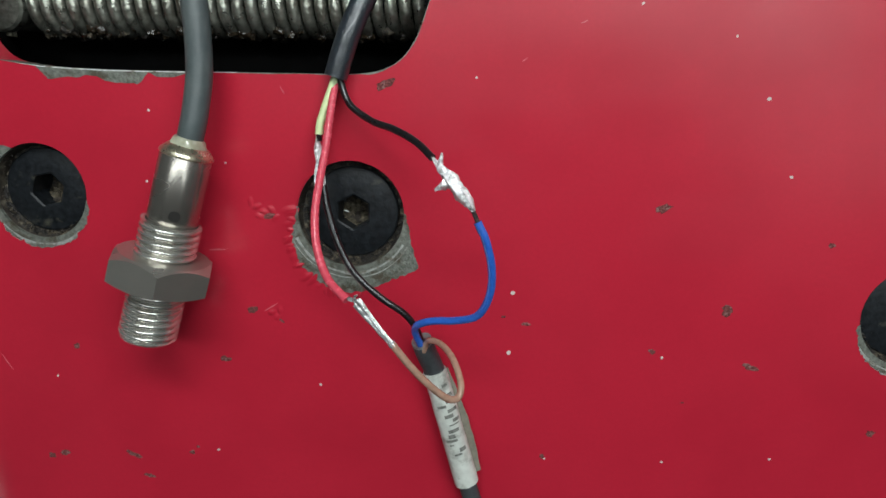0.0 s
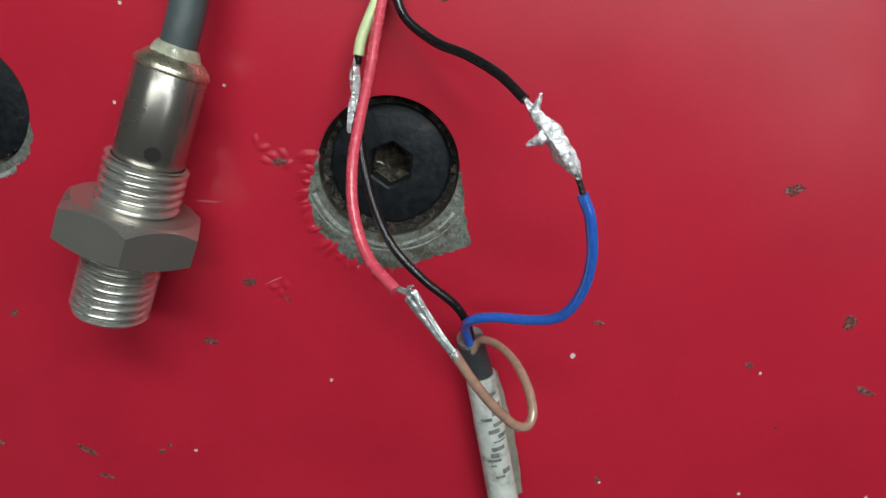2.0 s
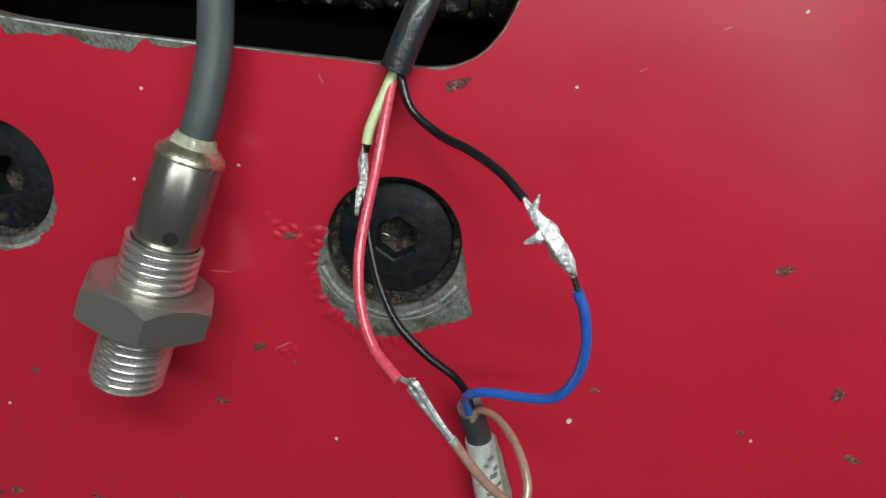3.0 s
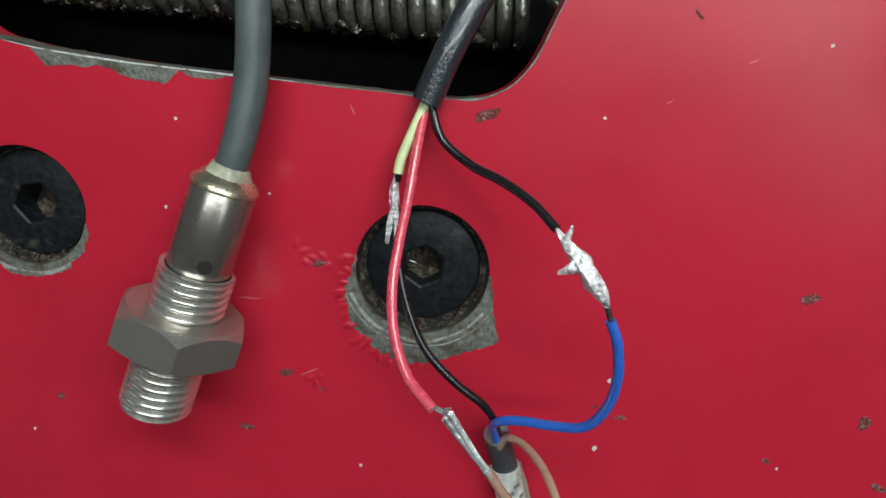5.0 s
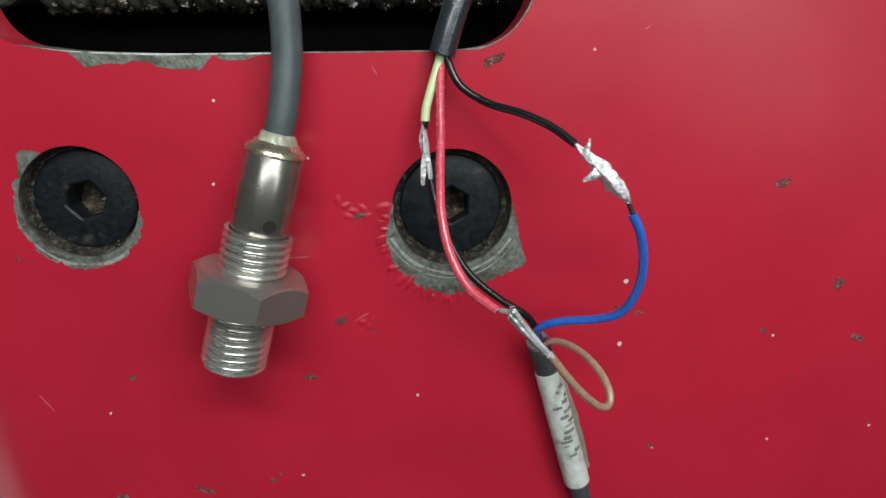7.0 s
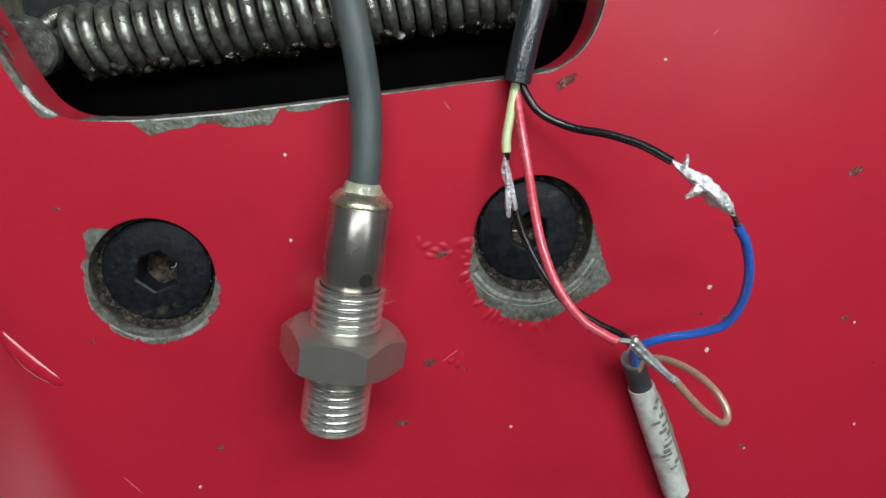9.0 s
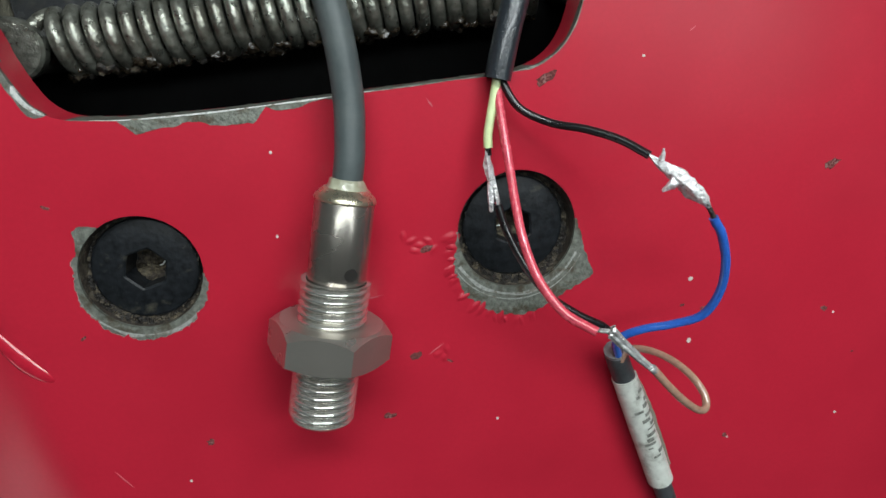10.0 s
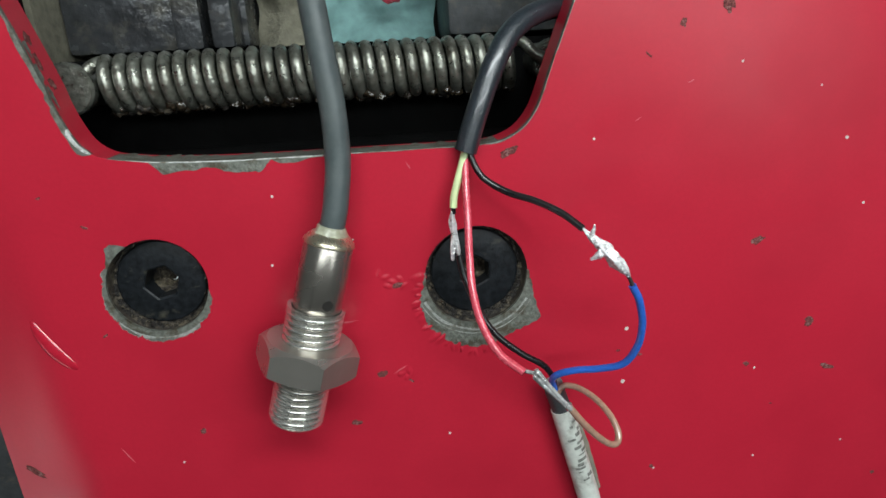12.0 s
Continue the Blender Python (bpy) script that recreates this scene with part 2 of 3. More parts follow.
def smooth_outline(points, step=1.2):
    return [(p.x, p.y) for p in spline([(x, y, 0) for x, y in points], step)]


def build_plate():
    x0, x1, y0, y1, d = -158.4, 190.0, -95.0, 178.0, 1.75
    nx, ny = int((x1 - x0) / d) + 1, int((y1 - y0) / d) + 1
    verts, faces = [], []
    for layer in (0, 1):
        for j in range(ny):
            for i in range(nx):
                x, y = x0 + i * d, y0 + j * d
                verts.append(W(x, y, plate_z(x, y) - layer * THICK))
    at = lambda layer, i, j: layer * nx * ny + j * nx + i
    for j in range(ny - 1):
        for i in range(nx - 1):
            faces.append((at(0, i, j), at(0, i + 1, j), at(0, i + 1, j + 1), at(0, i, j + 1)))
            faces.append((at(1, i, j), at(1, i, j + 1), at(1, i + 1, j + 1), at(1, i + 1, j)))
    for i in range(nx - 1):
        faces.append((at(0, i + 1, 0), at(0, i, 0), at(1, i, 0), at(1, i + 1, 0)))
        faces.append((at(0, i, ny - 1), at(0, i + 1, ny - 1), at(1, i + 1, ny - 1), at(1, i, ny - 1)))
    for j in range(ny - 1):
        faces.append((at(0, 0, j), at(0, 0, j + 1), at(1, 0, j + 1), at(1, 0, j)))
        faces.append((at(0, nx - 1, j + 1), at(0, nx - 1, j), at(1, nx - 1, j), at(1, nx - 1, j + 1)))
    ob = new("cover_plate", mesh("cover_plate", verts, faces, RED))
    tools = [new("tool", cutter(smooth_outline(OPENING), -40, 30))]
    tools += [new("tool", cutter(ring(cx, cy, r, 96), -40, 30)) for cx, cy, r, _, _ in BOLTS]
    for tool in tools:
        mod = ob.modifiers.new("cut", "BOOLEAN")
        mod.operation, mod.solver, mod.object = "DIFFERENCE", "EXACT", tool
    bpy.context.view_layer.update()
    done = bpy.data.meshes.new_from_object(ob.evaluated_get(bpy.context.evaluated_depsgraph_get()))
    ob.modifiers.clear()
    ob.data = done
    done.shade_smooth()
    done.set_sharp_from_angle(angle=radians(30))
    for tool in tools:
        bpy.data.objects.remove(tool)
    return tagged(ob, "thick chipped red-painted steel plate with worn cut-out", "metal plate")


plate = build_plate()


def patch(name, outline, mat, lift=0.07, parent=plate, label=""):
    """A thin scab or bare spot that follows the plate's face."""
    bm = bmesh.new()
    vs = [bm.verts.new(W(x, y, plate_z(x, y) + lift)) for x, y in outline]
    f = bm.faces.new(vs)
    bmesh.ops.triangulate(bm, faces=[f])
    low = bmesh.ops.extrude_edge_only(bm, edges=[e for e in bm.edges if e.is_boundary])
    for v in low["geom"]:
        if isinstance(v, bmesh.types.BMVert):
            v.co.z -= (lift + 0.05) / 1000
    return part(name, from_bm(name, bm, mat, 30), parent, label)


def blot(cx, cy, rx, ry, turn, seed, n=18, rough=0.45):
    rnd = random.Random(seed)
    c, s = math.cos(radians(turn)), math.sin(radians(turn))
    out = []
    for k in range(n):
        a = 2 * math.pi * k / n
        f = 1 + rough * rnd.uniform(-1, 1)
        x, y = rx * math.cos(a) * f, ry * math.sin(a) * f
        out.append((cx + c * x - s * y, cy + s * x + c * y))
    return out


# bare strip and corner wear along the cut-out
def lip(points, inner, outer, seed):
    """Outline of a worn strip on the face beside an edge line."""
    line = smooth_outline(points, 0.9)
    out = []
    for i, (x, y) in enumerate(line):
        a, b = line[max(i - 1, 0)], line[min(i + 1, len(line) - 1)]
        t = Vector((b[0] - a[0], b[1] - a[1])).normalized()
        share = i / (len(line) - 1)
        w = (inner + (outer - inner) * min(1.0, max(0.0, 0.42 + 0.9 * nz(i * 0.12, seed * 3.1) + 0.3 * nz(i * 0.37, seed * 5.1)))) * min(1, share * 8 + 0.15, (1 - share) * 8 + 0.15)
        out.append((x + t.y * w, y - t.x * w))
    return line, out


def worn_edge(name, points, inner, outer, seed, mat, lift=0.08, down=1.2):
    line, out = lip(points, inner, outer, seed)
    verts, faces = [], []
    for (x, y), (u, v) in zip(line, out):
        d = Vector((u - x, v - y)).normalized() * 0.07
        low = down * (0.55 + 0.45 * abs(nz(x * 0.3, seed)))
        verts += [W(x - d.x, y - d.y, plate_z(x, y) - low), W(x - d.x, y - d.y, plate_z(x, y) + lift), W(u, v, plate_z(u, v) + lift)]
    for i in range(len(line) - 1):
        a, b = 3 * i, 3 * i + 3
        faces += [(a, b, b + 1, a + 1), (a + 1, b + 1, b + 2, a + 2)]
    return part(name, mesh(name, verts, faces, mat, 40), plate)


worn_edge("worn_edge", OPENING[0:5], 0.25, 1.3, 1, BARE, 0.08, 1.8)
worn_edge("worn_edge", OPENING[2:6], 1.2, 4.0, 2, BARE, 0.05)
# The corner's worn bare edge, its bright highlight painted on in BRIGHT.
worn_edge("worn_edge", OPENING[3:6], 0.7, 1.2, 7, BRIGHT, 0.09)
worn_edge("worn_edge", OPENING[6:15], 0.05, 0.28, 3, BARE, 0.05, 14)
worn_edge("worn_edge", OPENING[7:12], 0.1, 0.35, 13, BRIGHT, 0.1, 0.5)
worn_edge("worn_edge", [(-102, 73.25), (-96, 72.9), (-88, 72.5), (-80, 72.25), (-74, 72.15)], 1.0, 4.6, 9, BARE, 0.07, 1)
worn_edge("worn_edge", OPENING[13:20], 0.08, 0.5, 5, BARE, 0.08, 3)
worn_edge("worn_edge", OPENING[19:22], 0.08, 0.45, 6, BARE, 0.08, 3)
worn_edge("worn_edge", [(-74, 72.1), (-64, 72.05), (-58, 72.0)], 0.3, 1.4, 8, BARE, 0.07, 1)

def wall_scuff(x, y, dx, dy, z, length, height, seed, mat):
    """An irregular scuff on the cut-out's wall; (dx, dy) runs along the wall."""
    d = Vector((dx, dy)).normalized()
    rr = random.Random(seed)
    ins = Vector((-d.y, d.x)) * 0.3
    verts = []
    for k in range(16):
        a = 2 * math.pi * k / 16
        f = rr.uniform(0.6, 1.3)
        u = math.cos(a) * length * f
        verts.append(W(x + d.x * u + ins.x, y + d.y * u + ins.y, z + math.sin(a) * height * f))
    part("wall_scuff", mesh("wall_scuff", verts, [tuple(range(16))], mat), plate)


for k, (t, z, ln, h) in enumerate([(0.12, -2.0, 2.6, 0.9), (0.3, -4.6, 1.8, 1.2), (0.45, -1.6, 2.2, 0.8), (0.62, -3.4, 2.6, 1.1), (0.8, -1.8, 2.0, 0.9), (0.93, -4.0, 1.6, 1.4)]):
    wall_scuff(-120.4 - 4.2 * t, 87.5 + 15.5 * t, 4.2, -15.5, z, ln, h, k + 70, CHIP if k % 2 else BARE)

# bare metal round the bolt holes, with a bright countersink lip
def bare_round(cx, cy, r, spans, seed):
    """Outline from the hole's rim out to a ragged paint edge; spans: (degrees, reach beyond the rim)."""
    inner, outer = [], []
    a0, a1 = spans[0][0], spans[-1][0]
    n = int(a1 - a0) * 2 // 3
    for i in range(n + 1):
        a = a0 + (a1 - a0) * i / n
        reach = np.interp(a, [s[0] for s in spans], [s[1] for s in spans]) + 0.7 * nz(i * 0.16, seed) + 0.5 * nz(i * 0.47, seed + 3) + 0.3 * nz(i * 1.1, seed + 5)
        reach = max(0.12, reach)
        ca, sa = math.cos(radians(a)), math.sin(radians(a))
        inner.append((cx + (r - 0.15) * ca, cy + (r - 0.15) * sa))
        outer.append((cx + (r + reach) * ca, cy + (r + reach) * sa))
    return inner, outer


def bare_patch(cx, cy, r, spans, seed):
    inner, outer = bare_round(cx, cy, r, spans, seed)
    verts, faces = [], []
    for (x, y), (u, v) in zip(inner, outer):
        mx, my = x + (u - x) * 0.35, y + (v - y) * 0.35
        verts += [W(x, y, plate_z(x, y) - 1.6), W(x, y, plate_z(x, y) + 0.055), W(mx, my, plate_z(mx, my) + 0.06), W(u, v, plate_z(u, v) + 0.05)]
    for i in range(len(inner) - 1):
        for k in range(3):
            a, b = 4 * i + k, 4 * i + 4 + k
            faces.append((a, b, b + 1, a + 1))
    part("bare_patch", mesh("bare_patch", verts, faces, BARE, 50), plate, "bare scraped grey steel beside the bolt hole")
    # bright lines of the countersink
    cut = len(inner) // 6
    inner, outer = inner[cut:-cut], outer[cut:-cut]
    for off, wide in ((1.5, 0.75), (2.9, 0.3)):
        verts, faces = [], []
        for i, ((x, y), (u, v)) in enumerate(zip(inner, outer)):
            d = Vector((u - x, v - y))
            reach = d.length
            d.normalize()
            o = min(off, reach - 0.1)
            w = max(0.03, min(wide, reach - o) * (0.85 + 0.6 * nz(i * 0.09, seed, off)))
            for e, lift in ((o, 0.10), (o + w, 0.11)):
                verts.append(W(x + d.x * e, y + d.y * e, plate_z(x + d.x * e, y + d.y * e) + lift))
        for i in range(len(inner) - 1):
            faces.append((2 * i, 2 * i + 2, 2 * i + 3, 2 * i + 1))
        part("countersink_lip", mesh("countersink_lip", verts, faces, LIP), plate)


bare_patch(-25.0, 37.4, 13.7, [(172, 0.3), (190, 1.2), (205, 3.2), (225, 5.2), (250, 6.6), (268, 7.2), (285, 6.4), (300, 6.0), (316, 7.6), (322, 8.4), (330, 4.6), (345, 1.6), (362, 0.3)], 4)
bare_patch(-105.9, 42.0, 12.4, [(118, 0.3), (126, 2.4), (134, 3.0), (142, 1.0), (170, 0.7), (195, 1.5), (230, 2.4), (262, 2.6), (300, 2.2), (330, 1.4), (350, 0.3)], 8)
bare_patch(118.6, 13.6, 13.6, [(190, 0.3), (215, 1.8), (250, 3.0), (290, 2.4), (330, 0.4)], 12)

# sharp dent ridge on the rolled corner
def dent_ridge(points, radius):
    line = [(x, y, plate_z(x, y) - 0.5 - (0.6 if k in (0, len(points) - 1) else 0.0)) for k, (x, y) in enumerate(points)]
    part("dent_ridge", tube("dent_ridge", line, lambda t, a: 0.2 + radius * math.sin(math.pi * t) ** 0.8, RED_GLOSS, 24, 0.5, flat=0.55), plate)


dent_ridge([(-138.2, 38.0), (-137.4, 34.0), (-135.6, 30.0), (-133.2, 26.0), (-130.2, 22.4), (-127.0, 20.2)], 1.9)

# paint chips and pale specks
CHIPS = [(-15.8, 69.6, 2.3, 1.0, 25), (-52, 11.2, 1.3, 0.9, 10), (-60.5, -3.2, 1.3, 0.8, 0), (-101.8, -0.6, 0.9, 0.8, 0), (53.3, 40.5, 1.8, 1.3, 30), (71.7, 14.1, 1.3, 1.4, 40),
         (79.4, -1.2, 2.0, 0.8, -20), (53.7, 2.4, 1.2, 0.7, -20), (113, -19.3, 1.1, 1.0, 0), (26.5, -29.6, 0.7, 0.7, 0), (39.2, 101.5, 1.5, 1.6, 20), (28, 97.9, 0.8, 1.1, 0),
         (19.6, 90.9, 1.0, 0.3, -40), (-72.4, -32.3, 0.8, 0.7, 0), (-89.4, -33.8, 2.4, 0.7, -28), (-85.5, -40.5, 1.5, 0.6, -15), (-110, -34, 1.5, 0.9, 20), (-114, -35, 1.0, 0.8, 0),
         (-151.3, -11.5, 3.2, 1.1, -24), (-46.2, 36.6, 1.6, 0.9, 10), (-128.5, 66.5, 0.5, 0.3, 20), (-119.9, 58.6, 0.9, 0.35, -25), (20.5, 9.2, 1.0, 0.5, 0), (14.5, 11.0, 0.6, 0.4, 0),
         (-44.3, 8.3, 0.8, 0.25, -40), (-70.5, -30.5, 0.5, 0.4, 0), (95, 32, 0.8, 0.6, 10), (-121, 30, 0.7, 0.3, 30), (63, -12, 0.5, 0.3, 0), (101, -42, 0.8, 0.6, 0)]
for i, (x, y, rx, ry, turn) in enumerate(CHIPS):
    patch("paint_chip", blot(x, y, rx, ry, turn, i, 16, 0.38), CHIP)
SPECKS = [(75.1, 67.0, 0.5), (16.8, 17.6, 0.62), (16.3, 1.0, 0.66), (-34.5, -10.0, 0.4), (82.8, 48.7, 0.42), (59.2, -30.0, 0.4), (56.4, 0.8, 0.35), (-74.8, 62.8, 0.35), (-56.4, 50.1, 0.33),
          (-64.6, -31.2, 0.4), (87.8, -28, 0.4), (-108.5, -9.8, 0.35), (-77.1, 45.1, 0.35), (6.2, 71.3, 0.35), (27.2, -30.3, 0.3), (44, 88, 0.35), (66, 81, 0.3)]
for i, (x, y, r) in enumerate(SPECKS):
    patch("paint_speck", blot(x, y, r, r * 0.85, i * 40, 100 + i, 12, 0.15), SPECK, 0.14)
# short pale scratches; the fourth, by the sensor, paints the nut's faint reflection
for i, (x, y, ln, turn) in enumerate([(17.6, 75.5, 0.9, 35), (-122.5, -6, 2.6, -62), (-47.4, 11.8, 2.0, 30), (-60, 27.5, 2.6, 3), (31, 84, 1.0, 20), (-41, 74 - 6, 1.0, -60)]):
    patch("scratch_glint", blot(x, y, ln, 0.16, turn, 300 + i, 12, 0.4), material("pale_scratch_glint", (0.52, 0.10, 0.12), 0.5) if i == 0 else bpy.data.materials["pale_scratch_glint"], 0.05)

# lifted paint flakes beside the holes
def blister(x, y, r, h, turn, stretch, seed):
    """A smooth lifted ridge of paint, higher at one end."""
    n, c, sn = 14, math.cos(radians(turn)), math.sin(radians(turn))
    verts, faces = [], []
    for q, (share, up) in enumerate(((1.0, -0.04), (0.82, 0.1), (0.6, 0.42), (0.36, 0.8), (0.12, 1.0))):
        for k in range(n):
            a = 2 * math.pi * k / n
            f = share * (1 + 0.35 * nz(math.cos(a) * 1.4, math.sin(a) * 1.4, seed * 2.3 + q * 0.2))
            px, py = math.cos(a) * r * stretch * f, math.sin(a) * r * f
            tip = 1 + 0.45 * math.cos(a) * share
            verts.append(W(x + c * px - sn * py, y + sn * px + c * py, plate_z(x, y) + h * up * tip))
    for q in range(4):
        for k in range(n):
            faces.append((q * n + k, q * n + (k + 1) % n, (q + 1) * n + (k + 1) % n, (q + 1) * n + k))
    faces.append(tuple(4 * n + k for k in range(n)))
    part("paint_flake", mesh("paint_flake", verts, faces, RED, 80), plate)


rnd = random.Random(5)
for k in range(22):
    a = 176 + k * 4.6 + rnd.uniform(-2, 2)
    reach = np.interp(a, [172, 190, 205, 225, 250, 268], [0.6, 1.6, 3.6, 5.6, 7.0, 7.5]) + rnd.uniform(0, 0.8)
    blister(-25 + (14 + reach) * math.cos(radians(a)), 37.4 + (14 + reach) * math.sin(radians(a)), rnd.uniform(0.7, 1.3), rnd.uniform(0.14, 0.3), a + 180 + rnd.uniform(-25, 25), rnd.uniform(1.5, 2.4), k)
for k, (x, y) in enumerate([(-47.5, 37.8), (-49.2, 39.0), (-44.4, 36.2), (-50.6, 40.2), (-45.2, 38.3), (-48.6, 36.6), (-46.8, 10.6), (-45.4, 9.4), (-44.6, 11.2)]):
    blister(x, y, 1.0, 0.22, k * 37 - 20, 1.6, k + 30)


# ---- socket bolts ----
def socket_bolt(cx, cy, hole, r, top, turn, seed):
    th = empty("socket_bolt", "black hex socket bolt sunk in dirt in red plate", "bolt", "bolts in the cover plate")
    n = 72
    rim = lambda a: 4.55 * math.cos(math.pi / 6) / math.cos((a - radians(turn)) % (math.pi / 3) - math.pi / 6)
    rings = [(lambda a: r, top - 9.5), (lambda a: r, top - 0.9), (lambda a: r - 0.25, top - 0.3), (lambda a: r - 0.9, top), (lambda a: rim(a) + 0.45, top),
             (lambda a: rim(a), top - 0.3), (lambda a: rim(a), top - 8.0), (lambda a: 0.2, top - 8.6)]
    verts, faces = [], []
    for f, z in rings:
        for k in range(n):
            a = 2 * math.pi * k / n
            verts.append(W(cx + f(a) * math.cos(a), cy + f(a) * math.sin(a), z + 0.06 * nz(k * 0.3, z, seed)))
    for i in range(len(rings) - 1):
        for k in range(n):
            faces.append((i * n + k, i * n + (k + 1) % n, (i + 1) * n + (k + 1) % n, (i + 1) * n + k))
    faces.append(tuple((len(rings) - 1) * n + k for k in range(n)))
    part("head", mesh("head", verts, faces, BOLT, 30), th)
    # grimy wall of the hole
    verts, faces = [], []
    for k in range(96):
        a = 2 * math.pi * k / 96
        for z, inset in ((0.05, -0.25), (-0.6, 0.12), (-4.0, 0.5), (-9.0, 0.5)):
            x, y = cx + (hole - inset) * math.cos(a), cy + (hole - inset) * math.sin(a)
            verts.append(W(x, y, plate_z(x, y) + z))
    for k in range(96):
        for j in range(3):
            p, q = 4 * k + j, 4 * ((k + 1) % 96) + j
            faces.append((p, q, q + 1, p + 1))
    part("hole_wall", mesh("hole_wall", verts, faces, GRIME, 60), plate, "grimy wall of the bolt hole")
    # dirt packed in the gap round the head
    verts, faces = [], []
    for k in range(120):
        a = 2 * math.pi * k / 120
        for j, rr in enumerate((r - 0.5, r + 0.25, (r + hole) / 2 + 0.2, hole + 0.3)):
            low = max(0.0, math.cos(a - radians(262))) ** 0.5
            z = top - 2.2 + (0.1, 0.5 + 1.5 * low, 0.6 + 2.6 * low, 0.7 + (1.1 - top) * low)[j] + (0.5 + 0.7 * (1 - low)) * nz(math.cos(a) * 14, math.sin(a) * 14, j * 2.0 + seed)
            w = 0.3 * nz(math.cos(a) * 20, math.sin(a) * 20, j * 3.0 + seed + 9)
            verts.append(W(cx + (rr + w) * math.cos(a), cy + (rr + w) * math.sin(a), z))
    for k in range(120):
        for j in range(3):
            a, b = 4 * k + j, 4 * ((k + 1) % 120) + j
            faces.append((a, b, b + 1, a + 1))
    part("dirt_ring", mesh("dirt_ring", verts, faces, DIRT, 80), th, "crumbly brown dirt packed round the head")
    # crumbs along the lower side of the gap
    rr = random.Random(seed + 40)
    bm = bmesh.new()
    for q in range(240):
        a, d = radians(rr.gauss(255, 62)), rr.uniform(r - 0.3, hole + 0.1)
        at = W(cx + d * math.cos(a), cy + d * math.sin(a), top + rr.uniform(-0.5, 0.5) + 0.9 * max(0, math.cos(a - radians(250))))
        bmesh.ops.create_icosphere(bm, subdivisions=1, radius=rr.uniform(0.10, 0.36) / 1000, matrix=Matrix.Translation(at) @ Euler((rr.random() * 3, rr.random() * 3, rr.random() * 3)).to_matrix().to_4x4() @ Matrix.Diagonal((1.3, 0.8, 0.6, 1)))
    tagged(part("dirt", from_bm("dirt", bm, DIRT), th), kind="stuff")
    # dust heaped in the socket, with a few shavings
    verts, faces = [], []
    g = 26
    for p in range(g):
        for q in range(g):
            u, v = 9.6 * (p / (g - 1) - 0.5), 9.6 * (q / (g - 1) - 0.5)
            a = math.atan2(v, u)
            far = math.hypot(u, v)
            if far > rim(a) + 0.15:
                u, v = u / far * (rim(a) + 0.15), v / far * (rim(a) + 0.15)
            heap = 3.0 / (1 + math.exp((v + 1.5) * 1.6))
            verts.append(W(cx + u, cy + v, top - 7.9 + heap + 0.9 * nz(u * 0.9, v * 0.9, seed) + 0.45 * nz(u * 2.6, v * 2.6, seed + 4)))
    for p in range(g - 1):
        for q in range(g - 1):
            faces.append((p * g + q, (p + 1) * g + q, (p + 1) * g + q + 1, p * g + q + 1))
    part("socket_dirt", mesh("socket_dirt", verts, faces, DUST, 80), th, "pale dusty dirt in the socket")
    rr = random.Random(seed)
    for q in range(3):
        x, y, a = cx + rr.uniform(-2.2, 2.0), cy + rr.uniform(-2.6, -0.6), rr.uniform(0, 3.1)
        z = top - 3.7 + rr.uniform(-0.4, 0.5)
        part("shaving", tube("shaving", [(x, y, z), (x + 0.8 * math.cos(a), y + 0.8 * math.sin(a), z + 0.5), (x + 1.7 * math.cos(a + 0.4), y + 1.7 * math.sin(a + 0.4), z + 0.2)], 0.16, DUST if q else BRIGHT, 6, 0.3), th)
    return th


for i, (cx, cy, hole, r, top) in enumerate(BOLTS):
    socket_bolt(cx, cy, hole, r, top, (28, 12, 5)[i], i + 1)


# ---- proximity sensor lying on the plate ----
CAP, TIP = Vector((-61.3, 53.2, 10.4)), Vector((-74.5, 7.9, 12.6))
axis = (TIP - CAP).normalized()
side = Vector((0, 0, 1)).cross(axis).normalized()
AX = Matrix((( side.x, axis.cross(side).x, axis.x, CAP.x), (side.y, axis.cross(side).y, axis.y, CAP.y), (side.z, axis.cross(side).z, axis.z, CAP.z), (0, 0, 0, 1)))
LEN = (TIP - CAP).length


def threaded(name, m, s0, s1, r, pitch=1.72, depth=0.95, segs=56):
    """A cut screw thread with flat crests and sharp roots, wound along m's axis, with a plain core and a chamfered end."""
    shape = [(0.0, -depth), (0.27, -0.2), (0.34, -0.05), (0.42, 0.0), (0.58, 0.0), (0.66, -0.05), (0.73, -0.2), (1.0, -depth)]
    steps = int((s1 - s0 + pitch) / pitch * segs)
    verts, faces = [], []
    for j in range(steps + 1):
        a = 2 * math.pi * j / segs
        for share, off in shape:
            s = min(s1, max(s0, s0 + pitch * (j / segs - 1 + share)))
            rr = min(r + off, r - max(0.0, s - s1 + 0.9) * 0.8)
            verts.append(W(*(m @ Vector((rr * math.cos(a), rr * math.sin(a), s)))))
    n = len(shape)
    for j in range(steps):
        for k in range(n - 1):
            faces.append((j * n + k, (j + 1) * n + k, (j + 1) * n + k + 1, j * n + k + 1))
    base = len(verts)
    for s in (s0, s1 - 0.01):
        for k in range(segs):
            a = 2 * math.pi * k / segs
            verts.append(W(*(m @ Vector(((r - depth) * math.cos(a), (r - depth) * math.sin(a), s)))))
    for k in range(segs):
        faces.append((base + k, base + (k + 1) % segs, base + segs + (k + 1) % segs, base + segs + k))
    faces.append(tuple(base + segs + k for k in range(segs)))
    return mesh(name, verts, faces, THREAD, 50)


